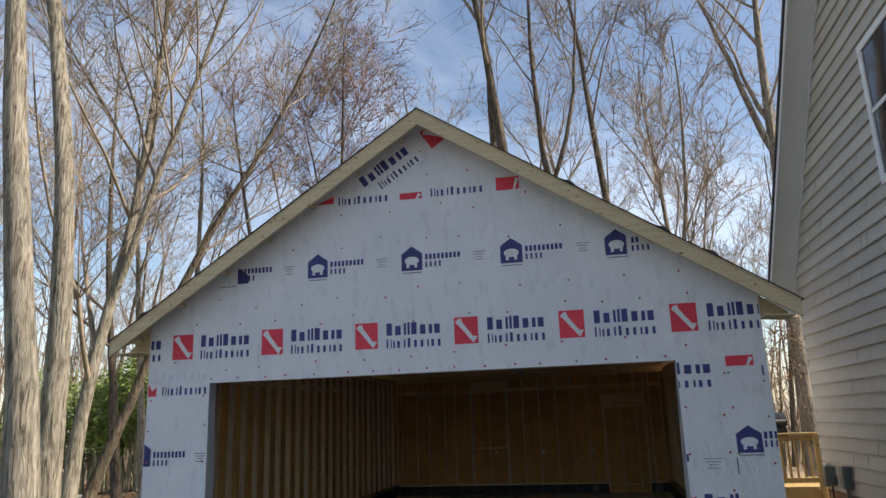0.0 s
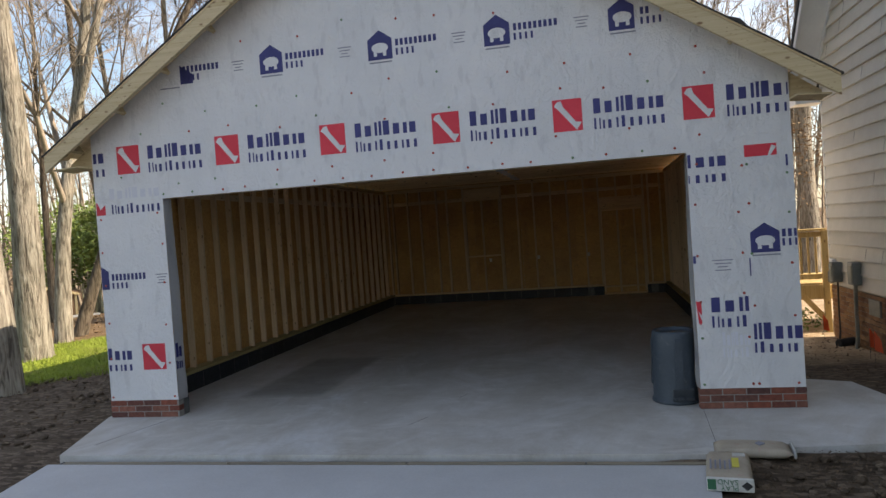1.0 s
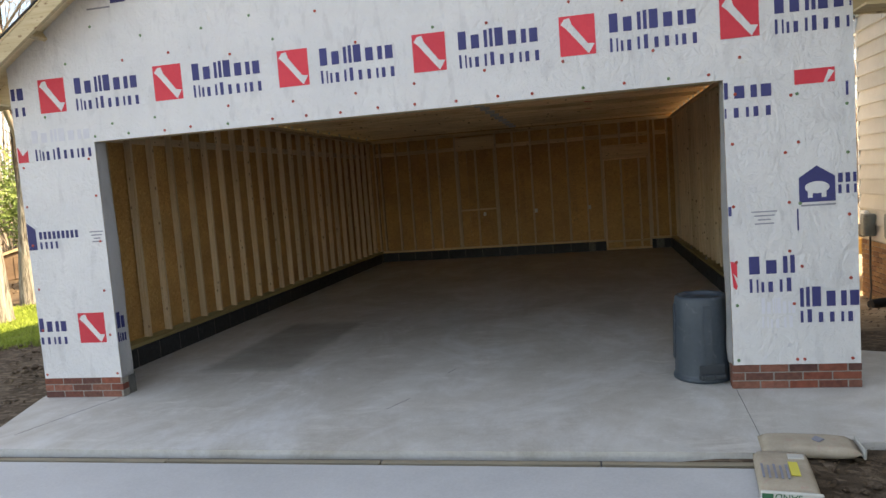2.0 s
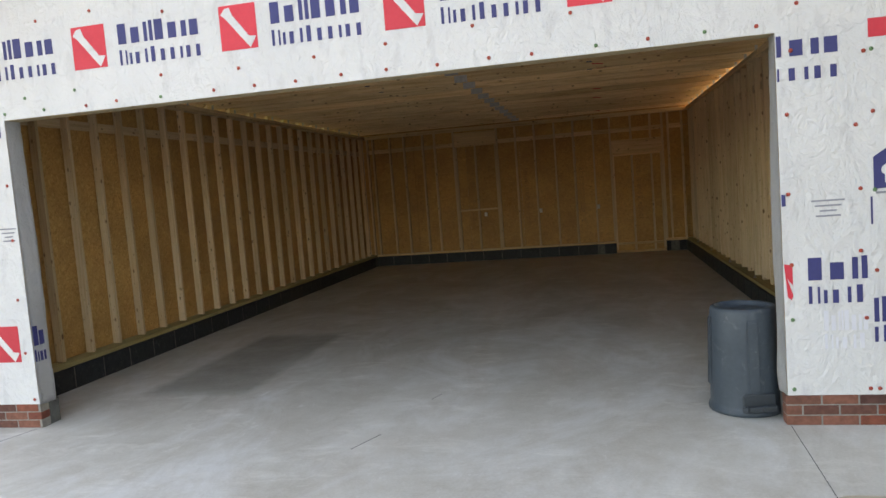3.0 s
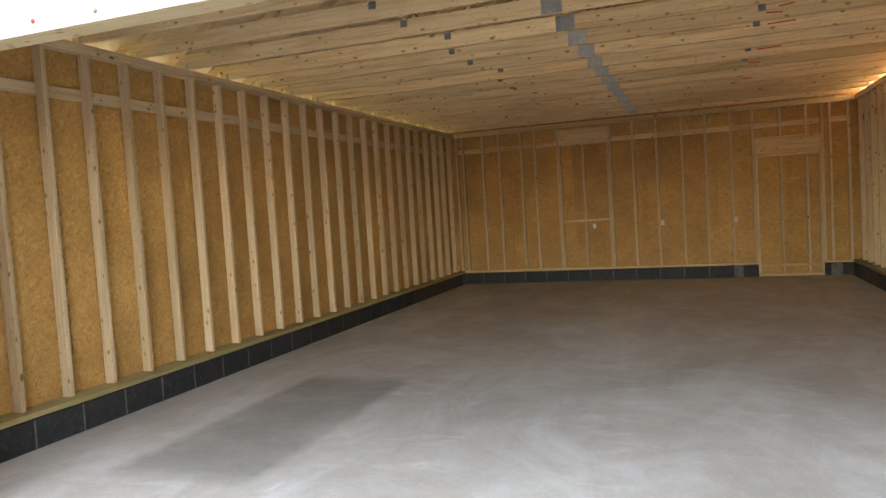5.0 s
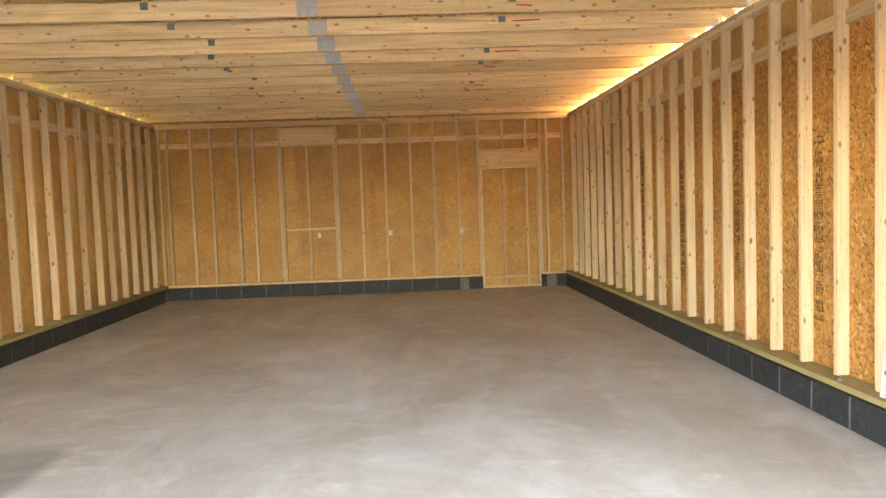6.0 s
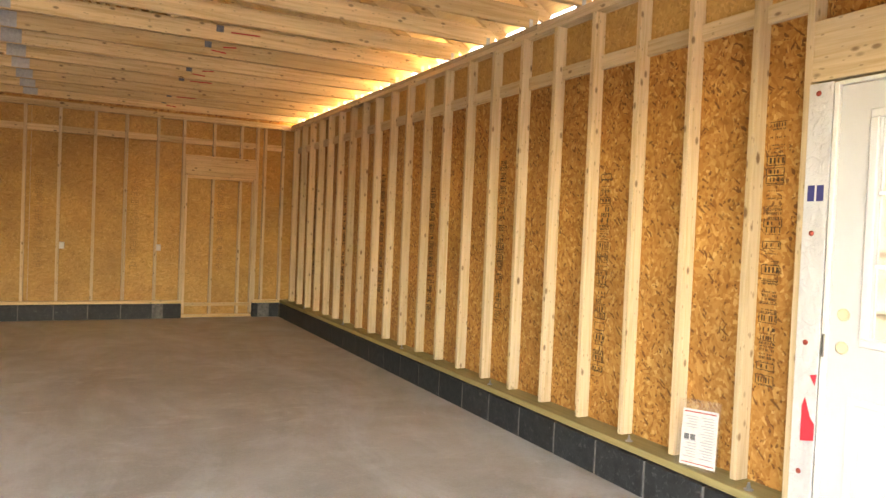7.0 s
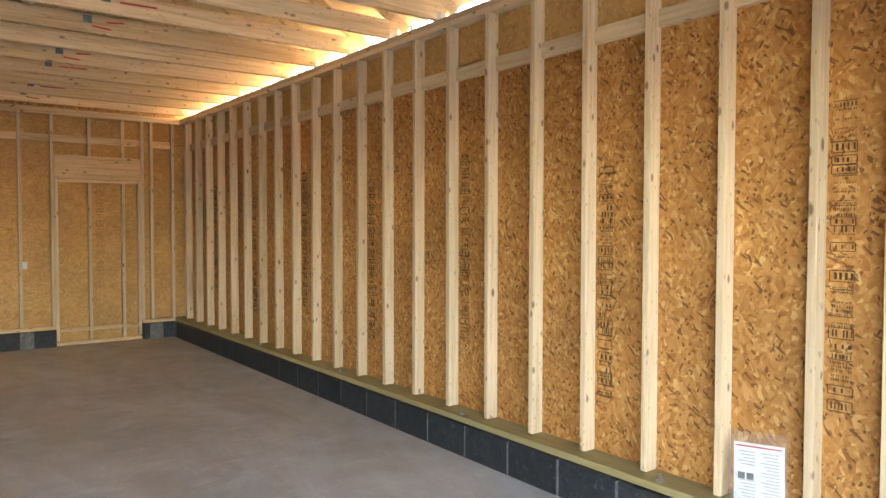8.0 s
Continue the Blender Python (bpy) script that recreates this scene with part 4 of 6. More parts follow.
part("faded_print", bm, GHOST, wrap, "print showing faintly through the top sheet")
# marks on the right pier
bm = B()
letters(bm, "ilders", 5.20, 5.71, 2.205, 2.325, 0, (OW + 0.005, 9))
letters(bm, "tSource", 5.18, 5.71, 2.065, 2.16, 0, (OW + 0.005, 9), gap=0.9)
letters(bm, "Buil", 5.47, 5.81, 0.885, 1.02, 0, (5, 5.805))
letters(bm, "FirstS", 5.47, 5.81, 0.745, 0.85, 0, (5, 5.805), gap=0.9)
prism(bm, [(OW + 0.004, 0.99), (OW + 0.05, 0.98), (OW + 0.05, 0.86), (OW + 0.02, 0.90), (OW + 0.05, 0.80), (OW + 0.04, 0.77), (OW + 0.02, 0.79)], 1, Y1, Y1 + 0.002, 1)
letters(bm, "DE", 5.28, 5.38, 1.335, 1.405, 0, (OW + 0.004, 9), gap=0.35, all_caps=True)
small_print(bm, 5.50, 1.24, 0.18)
printed(bm, piers[1])
bm = B()
flag(bm, 5.825, 2.265, 0.27, 0.30, 2.37, y=Y1 - 0.0025)
bx(bm, 6.165, Y1 - 0.0025, 2.16, 6.182, Y1 - 0.0005, 2.26, 0, 0)
badge(bm, 5.835, 1.405, 0.245, 0.265, y=Y1 - 0.0025)
bx(bm, 5.845, Y1 - 0.0025, 1.375, 6.08, Y1 - 0.0005, 1.388, 0, 3)
letters(bm, "BARR", 6.10, 6.30, 1.535, 1.605, 0, (5, XR - 0.003), y=Y1 - 0.0025, gap=0.35, all_caps=True)
letters(bm, "WRAP", 6.10, 6.31, 1.455, 1.52, 0, (5, XR - 0.003), y=Y1 - 0.0025, gap=0.9, all_caps=True)
letters(bm, "ilders", 5.82, 6.26, 0.625, 0.775, 0, (5, XR - 0.003), y=Y1 - 0.0025)
letters(bm, "tSource", 5.82, 6.30, 0.505, 0.605, 0, (5, XR - 0.003), y=Y1 - 0.0025, gap=0.9)
bx(bm, 5.816, Y1 - 0.0025, 1.20, 5.826, Y1 - 0.0005, 1.36, 0, 0)
printed(bm, over)
bm = B()
letters(bm, "Builders", 5.55, 5.80, 0.58, 0.70, 0)
letters(bm, "FirstS", 5.55, 5.80, 0.47, 0.56, 0, gap=0.9)
part("faded_print", bm, GHOST, piers[1])

# plastic cap nails
caps = random.Random(3)
spots = []
for k in range(17):
    spots.append((0.05 + k * 0.325 + caps.uniform(-0.06, 0.06), OH + 0.045 + caps.uniform(-0.006, 0.006), wrap))
for zc in (2.55, 3.0, 3.28, 3.9, 4.28, 4.7, 5.0):
    half = min((RIDGE - 0.25 - zc) / SLOPE, 3.4)
    x = CX - half + caps.uniform(0.1, 0.4)
    while x < CX + half:
        spots.append((x, zc + caps.uniform(-0.07, 0.07), wrap))
        x += caps.uniform(0.38, 0.72)
for x, x2, own in ((-0.76, -0.05, piers[0]), (5.39, 5.77, piers[1])):
    for z in (0.225, 0.62, 1.02, 1.42, 1.83, 2.20):
        for xx in (x, x2):
            spots.append((xx + caps.uniform(-0.03, 0.03), z + caps.uniform(-0.05, 0.05) * (z > 0.3), own))
for z in (0.225, 0.83, 1.3, 1.75, 2.1):
    spots.append((6.17, z, over))
    spots.append((5.84, z + 0.1 * (z > 0.3), over))
for x, z, own in spots:
    part("cap_nail", cap_red if caps.random() < 0.75 else cap_green, None, own, place=pose(x, -0.003, z, 90, 0, 0))

# brick pier bases, one brick an object
bm = B()
bx(bm, -0.0975, -0.0445, 0, 0.0975, 0.0445, 0.056, 0.003)
brick_full = mesh_of("brick", bm, BRICK)
bm = B()
bx(bm, -0.044, -0.0445, 0, 0.044, 0.0445, 0.056, 0.003)
brick_half = mesh_of("brick", bm, BRICK)
for x0, x1, lab in ((XL - 0.01, 0.004, "left"), (OW - 0.012, XR + 0.008, "right")):
    base = tagged(new("pier_base"), "low red brick base under the wrapped pier", "brickwork", kind="structure")
    for c in range(3):
        z = 0.002 + c * 0.064
        x = x0 + (0.0475 if c % 2 else 0.0)
        if c % 2:
            part("brick", brick_half, None, base, place=(x0 + 0.044, 0.045, z))
            x = x0 + 0.098
        while x + 0.195 <= x1 + 0.001:
            part("brick", brick_full, None, base, place=(x + 0.0975, 0.045, z))
            x += 0.205
        if x1 - x > 0.05:
            bm = B()
            bx(bm, x, 0.0, z, x1, 0.09, z + 0.056, 0.003)
            part("brick", bm, BRICK, base)
    bm = B()
    bx(bm, x0 + 0.004, 0.004, 0, x1 - 0.004, 0.092, 0.1865)
    part("mortar", bm, MORTAR, base)
    bm = B()
    bx(bm, x0 + 0.012, 0.094, 0, x1 - 0.003, 0.20, 0.1865, 0.004)
    part("bare_block", bm, DAMPBLOCK, base, "bare dark grey block behind the brick")

# ---- roof ----
roof = tagged(new("roof"), "shingled gable roof with bare pine rake boards and open eaves", "roof", kind="structure")
TIP, TAILS = 3.86, {-1: 3.82, 1: 3.61}
dirs = Vector((1, 0, -SLOPE)).normalized()
for side in (-1, 1):
    # full width over the front rake, trimmed close to the wall plate behind it
    for name, lift, thick, y0, y1, mat_, x1 in (("roof_deck", 0.0, 0.014, YE, 0.055, PLY, TIP), ("shingle_layer", 0.0165, 0.012, YE - 0.015, 0.06, SHINGLE, TIP + 0.02), ("roof_deck", 0.0, 0.014, 0.058, YB + 0.3, PLY, TAILS[side]), ("shingle_layer", 0.0165, 0.012, 0.063, YB + 0.31, SHINGLE, TAILS[side] + 0.02)):
        bm = B()
        prism(bm, [(CX, RIDGE - 0.014 + lift), (CX + side * x1, RIDGE - 0.014 + lift - SLOPE * x1), (CX + side * x1, RIDGE - 0.014 + lift - SLOPE * x1 + thick * 1.2), (CX, RIDGE - 0.014 + lift + thick * 1.2)], 1, y0, y1)
        part(name, bm, mat_, roof)
    # rake board and eave fascia
    for y in (YE + 0.001, YB + 0.262):
        bm = B()
        prism(bm, [(CX + side * 0.001, RIDGE - 0.02), (CX + side * TIP, RIDGE - 0.02 - SLOPE * TIP), (CX + side * TIP, RIDGE - 0.175 - SLOPE * TIP), (CX + side * 0.001, RIDGE - 0.19)], 1, y, y + 0.038)
        part("rake_board", bm, FASCIA, roof, "bare pine rake board")
    for k in range(8):
        u = 0.28 + 0.56 * k
        if u < TIP - 0.1:
            bm = B()
            beam(bm, (CX + side * u, YE + 0.04, RIDGE - 0.065 - SLOPE * u), (CX + side * u, -0.001, RIDGE - 0.065 - SLOPE * u), 0.038, 0.085, up=(side * SLOPE, 0, 1), bevel=0.003)
            part("lookout", bm, FASCIA, roof)
    # boxed corner under the eave
    bm = B()
    xa, xb = (XL if side < 0 else XR), CX + side * (TIP - 0.06)
    prism(bm, [(xa, 2.735), (xb, 2.715), (xb, 2.73), (xa, 2.75)], 1, YE + 0.05, 0.02)
    prism(bm, [(xa, 2.73), (xb, 2.71), (xb, 2.80), (xa, roof_z(xa) - 0.10)], 1, 0.022, 0.06)
    part("eave_return", bm, FASCIA, roof)
# shingle tabs lifted at the rake edge
for side, u in ((1, 1.62), (1, 2.55), (-1, 3.35), (1, 3.0)):
    bm = B()
    x = CX + side * u
    prism(bm, [(x, roof_z(x) + 0.015), (x + side * 0.16, roof_z(x + side * 0.16) + 0.015), (x + side * 0.10, roof_z(x + side * 0.10) + 0.05)], 1, YE - 0.02, YE + 0.3)
    part("shingle_tab", bm, SHINGLE, roof)


# ---- trusses ----
def truss(place_y, marks=()):
    t = thing("roof_truss", "pine roof truss with pressed steel plates, on the side walls", "truss", (0, place_y, 0), group="roof trusses")
    w = 0.038
    bm = B()
    bx(bm, XL + 0.02, -w / 2, ZT + 0.001, 2.70, w / 2, ZT + 0.139, 0.003)
    part("bottom_chord", bm, PINE_X, t)
    bm = B()
    bx(bm, 2.703, -w / 2, ZT + 0.001, XR - 0.02, w / 2, ZT + 0.139, 0.003)
    part("bottom_chord", bm, PINE_X, t)
    for s in (-1, 1):
        bm = B()
        beam(bm, (CX + s * 0.02, 0, RIDGE - 0.075), (CX + s * (TAILS[s] - 0.01), 0, RIDGE - 0.075 - SLOPE * (TAILS[s] - 0.03)), w, 0.089, up=(s * SLOPE, 0, 1), bevel=0.003)
        part("top_chord", bm, PINE_X, t)
        for a, b in (((CX + s * 1.2, ZT + 0.139), (CX + s * 2.0, RIDGE - 0.12 - SLOPE * 2.0)), ((CX + s * 1.2, ZT + 0.139), (CX + s * 0.03, RIDGE - 0.15))):
            bm = B()
            beam(bm, (a[0], 0, a[1]), (b[0], 0, b[1]), w, 0.089, up=(0, 1, 0), bevel=0.003)
            part("web", bm, PINE_X, t)
    bm = B()
    for k in range(-1, 2, 2):
        bx(bm, 2.62, k * (w / 2 + 0.001) - 0.0005, ZT + 0.004, 2.78, k * (w / 2 + 0.001) + 0.0005, ZT + 0.130)
    for r in range(6):
        for c in range(5):
            bx(bm, 2.635 + r * 0.024, -w / 2 - 0.003, ZT + 0.014 + c * 0.024, 2.643 + r * 0.024, -w / 2 - 0.0016, ZT + 0.030 + c * 0.024)
    part("splice_plate", bm, STEEL, t, "pressed steel splice plate")
    for x in (1.45, 4.24) if marks else (1.62,):
        bm = B()
        bx(bm, x, -w / 2 - 0.002, ZT + 0.075, x + 0.06, -w / 2 - 0.0008, ZT + 0.130)
        part("web_plate", bm, PLATE, t)
    for x0, x1, z, slant in marks:
        bm = B()
        beam(bm, (x0, -w / 2 - 0.001, ZT + z), (x1, -w / 2 - 0.001, ZT + z + slant), 0.001, 0.011)
        part("crayon_mark", bm, CRAYON, t, "red crayon mark")
    for x in (RIN + 0.004, LIN - 0.03):
        bm = B()
        bx(bm, x, -w / 2 - 0.0025, ZT - 0.07, x + 0.03, -w / 2 - 0.0005, ZT + 0.06)
        part("tie_strap", bm, STEEL, t)
    return t


TRUSS_Y = [4.93 + 0.605 * k for k in range(-7, 10)]
shapes = [truss(TRUSS_Y[0], [(4.36, 4.60, 0.085, 0.006)]), truss(TRUSS_Y[1], [(4.30, 4.43, 0.055, -0.010), (4.40, 4.52, 0.095, 0.012)]), truss(TRUSS_Y[2])]
for k, y in enumerate(TRUSS_Y[3:]):
    copy_thing(shapes[(0, 1, 2, 1, 0, 2)[k % 6]], pose(0, y, 0))
# gable end behind
bm = B()
prism(bm, [(XL, ZT + 0.02), (XR, ZT + 0.02), (XR, roof_z(XR) - 0.018), (CX, RIDGE - 0.018), (XL, roof_z(XL) - 0.018)], 1, YB - 0.03, YB - 0.018)
part("sheathing_gable", bm, OSB, north)


# ---- trash can, upside down beside the right pier ----
can = thing("trash_can", "worn grey plastic trash can standing upside down on the slab", "trash can", (5.16, 0.36, 0.0), -18)
bm = B()
lathe(bm, [(0.236, 0.0), (0.246, 0.004), (0.250, 0.020), (0.246, 0.034), (0.236, 0.040), (0.234, 0.060), (0.231, 0.18), (0.222, 0.52), (0.217, 0.665), (0.210, 0.685), (0.200, 0.690), (0.180, 0.690), (0.174, 0.680), (0.168, 0.662), (0.128, 0.658), (0.105, 0.664), (0.06, 0.660)], 48)
part("body", bm, CAN, can)
for k in range(4):
    a = math.radians(90 * k + 22)
    bm = B()
    m = Matrix.Rotation(a, 4, "Z")
    prism(bm, [(0.230, 0.17), (0.246, 0.17), (0.230, 0.61), (0.218, 0.63)], 1, -0.035, 0.035)
    bmesh.ops.bevel(bm, geom=bm.edges[:], offset=0.006, segments=2, affect="EDGES")
    bmesh.ops.transform(bm, matrix=m, verts=bm.verts)
    part("rib", bm, CAN, can)
for k in range(2):
    a = math.radians(180 * k - 62)
    bm = B()
    pts = [(0.235, -0.10, 0.055), (0.285, -0.085, 0.070), (0.292, 0.0, 0.072), (0.285, 0.085, 0.070), (0.235, 0.10, 0.055)]
    for p, q in zip(pts, pts[1:]):
        beam(bm, p, q, 0.032, 0.036, bevel=0.006)
    bx(bm, 0.228, -0.11, 0.045, 0.248, 0.11, 0.155, 0.008)
    bmesh.ops.transform(bm, matrix=Matrix.Rotation(a, 4, "Z"), verts=bm.verts)
    part("handle", bm, CANDARK, can)
can.scale = (0.94, 0.94, 1.0)


# ---- bags of sand ----
def text_mesh(words, size, mat_):
    cu = bpy.data.curves.new("lettering", "FONT")
    cu.body, cu.size, cu.extrude, cu.align_x, cu.align_y = words, size, 0.0006, "CENTER", "CENTER"
    ob = bpy.data.objects.new("lettering", cu)
    scene.collection.objects.link(ob)
    me = bpy.data.meshes.new_from_object(ob.evaluated_get(bpy.context.evaluated_depsgraph_get()))
    bpy.data.objects.remove(ob)
    me.materials.clear()
    me.materials.append(mat_)
    return me


def pillow(l, w, h, seed):
    """A filled sack lying flat: soft sides, squared ends, slumped."""
    bm = B()
    nx, ny = 14, 10
    grid = {}
    for side in (1, -1):
        for i in range(nx + 1):
            for j in range(ny + 1):
                u, v = i / nx * 2 - 1, j / ny * 2 - 1
                edge = max(0.0, 1 - abs(u) ** 8) ** 0.5 * max(0.0, 1 - abs(v) ** 5) ** 0.5
                if edge < 1e-6 and side < 0:
                    grid[side, i, j] = grid[1, i, j]
                    continue
                lump = noise.noise((u * 1.7 + seed, v * 1.5, seed)) * 0.14 * (side > 0)
                sx = 1 - 0.05 * abs(v) ** 3
                z = h / 2 + side * h / 2 * edge * (1 + lump)
                grid[side, i, j] = bm.verts.new((u * w / 2 * (1 - 0.04 * abs(v) ** 4), v * l / 2 * sx, max(z, 0.0)))
    for side in (1, -1):
        for i in range(nx):
            for j in range(ny):
                q = [grid[side, i, j], grid[side, i + 1, j], grid[side, i + 1, j + 1], grid[side, i, j + 1]]
                if len(set(q)) == 4:
                    f = bm.faces.new(q if side > 0 else q[::-1])
                    f.smooth = True
    return bm


sand = thing("sand_bag", "paper bag of play sand lying at the edge of the driveway", "sand bag", (5.27, -1.72, -0.012), -8, group="sand bags")
part("sack", pillow(0.64, 0.29, 0.10, 3), PAPER, sand)
bm = B()
bx(bm, -0.143, -0.312, 0.006, 0.143, -0.292, 0.096, 0.006)
end = part("end_panel", bm, BAGWHITE, sand, "white printed end of the bag")
for w, x, z in (("PLAY", -0.005, 0.042), ("SAND", -0.015, 0.080)):
    me = text_mesh(w, 0.048, BAGGREEN)
    part("lettering", me, None, end, place=pose(x, -0.3135, z - 0.008, 90, 180, 0))
bm = B()
bx(bm, -0.137, -0.3145, 0.018, -0.085, -0.312, 0.085)
part("green_box", bm, BAGGREEN, end)
bm = B()
prism(bm, [(0.066, 0.049), (0.101, 0.078), (0.136, 0.049), (0.101, 0.020)], 1, -0.3145, -0.312)
part("diamond", bm, DARKMETAL, end)
bm = B()
for k in range(5):
    bx(bm, -0.12 + 0.03 * k, -0.16, 0.1045, -0.108 + 0.03 * k, 0.02 - 0.02 * (k % 2), 0.109)
part("print_bars", bm, INK, sand)
bm = B()
bx(bm, 0.02, -0.12, 0.1050, 0.065, 0.06, 0.1095)
part("yellow_box", bm, BAGYELLOW, sand)
bm = B()
bx(bm, 0.03, 0.13, 0.098, 0.11, 0.19, 0.104)
part("label_patch", bm, BAGWHITE, sand)
sand2 = thing("sand_bag", "second paper sand bag lying crosswise behind the first", "sand bag", (5.52, -1.22, -0.02), 84, group="sand bags")
part("sack", pillow(0.56, 0.27, 0.075, 8), PAPER, sand2)
bm = B()
bx(bm, -0.12, -0.286, 0.008, 0.12, -0.268, 0.07, 0.006)
end2 = part("end_panel", bm, BAGWHITE, sand2)
bm = B()
bx(bm, -0.10, -0.2885, 0.015, -0.02, -0.286, 0.062)
bx(bm, 0.03, -0.2885, 0.022, 0.10, -0.286, 0.057)
part("green_box", bm, BAGGREEN, end2)
bm = B()
prism(bm, [(-0.05, -0.05), (0.0, -0.02), (0.05, -0.05), (0.0, -0.09)], 2, 0.078, 0.083)
part("diamond", bm, INK, sand2)

# ---- papers in a clear bag between the studs ----
papers = thing("paper_packet", "printed sheets in a clear plastic bag leaning on the sill plate", "papers", (6.06, 2.515, ZS + 0.002), 0)
tilt = Matrix.Rotation(radians(9), 4, "Y") @ Matrix.Rotation(radians(-6), 4, "X")
bm = B()
for k in range(3):
    bx(bm, 0.002 * k, -0.115 + 0.006 * k, 0.012, 0.002 * k + 0.0012, 0.112 - 0.004 * k, 0.295 - 0.004 * k)
bmesh.ops.transform(bm, matrix=tilt, verts=bm.verts)
sh = part("sheets", bm, SHEET, papers)
bm = B()
for k in range(16):
    z = 0.255 - 0.0135 * k
    for y0, y1 in ((0.012, 0.09), (-0.095, -0.012)):
        if 5 <= k <= 8 and y0 > 0:
            continue
        bx(bm, -0.0012, y0, z, -0.0004, y1 - 0.012 * (k % 3), z + 0.005)
bmesh.ops.transform(bm, matrix=tilt, verts=bm.verts)
part("print_lines", bm, SOFTINK, sh)
bm = B()
for y0 in (0.02, 0.06):
    bx(bm, -0.0014, y0, 0.140, -0.0004, y0 + 0.032, 0.168)
bmesh.ops.transform(bm, matrix=tilt, verts=bm.verts)
part("pictures", bm, PICTURE, sh)
bm = B()
bx(bm, -0.0014, -0.105, 0.278, -0.0004, 0.10, 0.284)
bx(bm, -0.0014, -0.105, 0.024, -0.0004, 0.10, 0.028)
bmesh.ops.transform(bm, matrix=tilt, verts=bm.verts)
part("red_rule", bm, CRAYON, sh)
bm = B()
rows = []
for j in range(9):
    z = j / 8 * 0.345
    ring = []
    for i in range(13):
        y = -0.135 + i / 12 * 0.27
        ring.append(bm.verts.new((-0.007 - 0.008 * noise.noise((y * 14, z * 12, 2)) * (1 if 0 < i < 12 else 0), y, z)))
    rows.append(ring)
for a, b in zip(rows, rows[1:]):
    for i in range(12):
        bm.faces.new((a[i], a[i + 1], b[i + 1], b[i])).smooth = True
bmesh.ops.solidify(bm, geom=bm.faces[:], thickness=0.0012)
bmesh.ops.transform(bm, matrix=tilt, verts=bm.verts)
sl = part("sleeve", bm, CLEAR, papers, "clear plastic sleeve")
sl.visible_shadow = False

# ---- neighbouring house ----
HX, HY, HW, HB = 8.05, 5.40, -9.0, 0.57     # near wall plane, far corner, camera end, foot of the siding
EAVE, PITCH, RY = 3.95, 1.12, -1.30
RZ = EAVE + PITCH * (HY - RY)
house = tagged(new("house"), "two-storey house with cream lap siding on a brick foundation", "house", kind="")


def house_z(y):
    return RZ - PITCH * abs(y - RY)


bm = B()
prism(bm, [(HY - 0.02, -1.2), (HY - 0.02, EAVE), (RY, RZ - 0.03), (2 * RY - HY, EAVE), (2 * RY - HY, -1.2)], 0, HX + 0.03, HX + 9)
part("wall", bm, SIDING, house)
z = HB
k = 0
while z < RZ - 0.25:
    y1 = min(HY, RY + (RZ - z) / PITCH)
    y0 = max(2 * RY - HY, RY - (RZ - z) / PITCH, -4.0)
    bm = B()
    prism(bm, [(HX + 0.028, z - 0.004), (HX - 0.014, z - 0.004), (HX - 0.015, z + 0.014), (HX + 0.020, z + 0.205), (HX + 0.028, z + 0.205)], 1, y0, y1 - 0.03)
    part("siding_board", bm, SIDING, house)
    z += 0.203
    k += 1
rs = random.Random(11)
for _ in range(26):
    bm = B()
    zz, yy = HB + 0.203 * rs.randrange(0, 24), rs.uniform(1.0, 5.0)
    beam(bm, (HX - 0.015, yy, zz + 0.01), (HX + 0.012, yy, zz + 0.17), 0.006, 0.004, up=(1, 0, 0))
    part("siding_joint", bm, GREYMETAL, house)
bm = B()
bx(bm, HX - 0.004, HY - 0.035, HB - 0.02, HX + 0.08, HY + 0.008, EAVE, 0.004)
part("corner_trim", bm, TRIM, house)
for s in (1, -1):
    bm = B()
    ye = RY + s * (HY - RY + 0.35)
    prism(bm, [(RY, RZ + 0.10), (ye, house_z(ye) + 0.10), (ye, house_z(ye) + 0.22), (RY, RZ + 0.24)], 0, HX - 0.42, HX + 9.4)
    part("roof", bm, SHINGLE, house)
    bm = B()
    prism(bm, [(RY, RZ + 0.02), (ye, house_z(ye) + 0.02), (ye, house_z(ye) + 0.095), (RY, RZ + 0.095)], 0, HX - 0.36, HX + 0.03)
    part("soffit", bm, TRIM, house)
    bm = B()
    prism(bm, [(RY, RZ - 0.06), (ye, house_z(ye) - 0.06), (ye, house_z(ye) + 0.13), (RY, RZ + 0.13)], 0, HX - 0.40, HX - 0.362)
    part("rake_trim", bm, TRIM, house)
    bm = B()
    prism(bm, [(RY, RZ - 0.08), (ye - s * 0.3, house_z(ye - s * 0.3) - 0.08), (ye - s * 0.3, house_z(ye - s * 0.3) + 0.015), (RY, RZ + 0.015)], 0, HX - 0.02, HX + 0.002)
    part("frieze", bm, TRIM, house)
bm = B()
bx(bm, HX - 0.36, HY - 0.0, house_z(HY + 0.35) - 0.16, HX + 0.05, HY + 0.36, house_z(HY + 0.35) + 0.02, 0.005)
part("eave_box", bm, TRIM, house)
# upstairs window
win = new("window")
win.parent = house
WY0, WY1, WZ0, WZ1 = 0.08, 0.98, 4.45, 6.05
bm = B()
for a in ((WY0 - 0.10, WZ0 - 0.10, WY1 + 0.10, WZ0), (WY0 - 0.10, WZ1, WY1 + 0.10, WZ1 + 0.10), (WY0 - 0.10, WZ0, WY0, WZ1), (WY1, WZ0, WY1 + 0.10, WZ1)):
    bx(bm, HX - 0.055, a[0], a[1], HX + 0.02, a[2], a[3], 0.006)
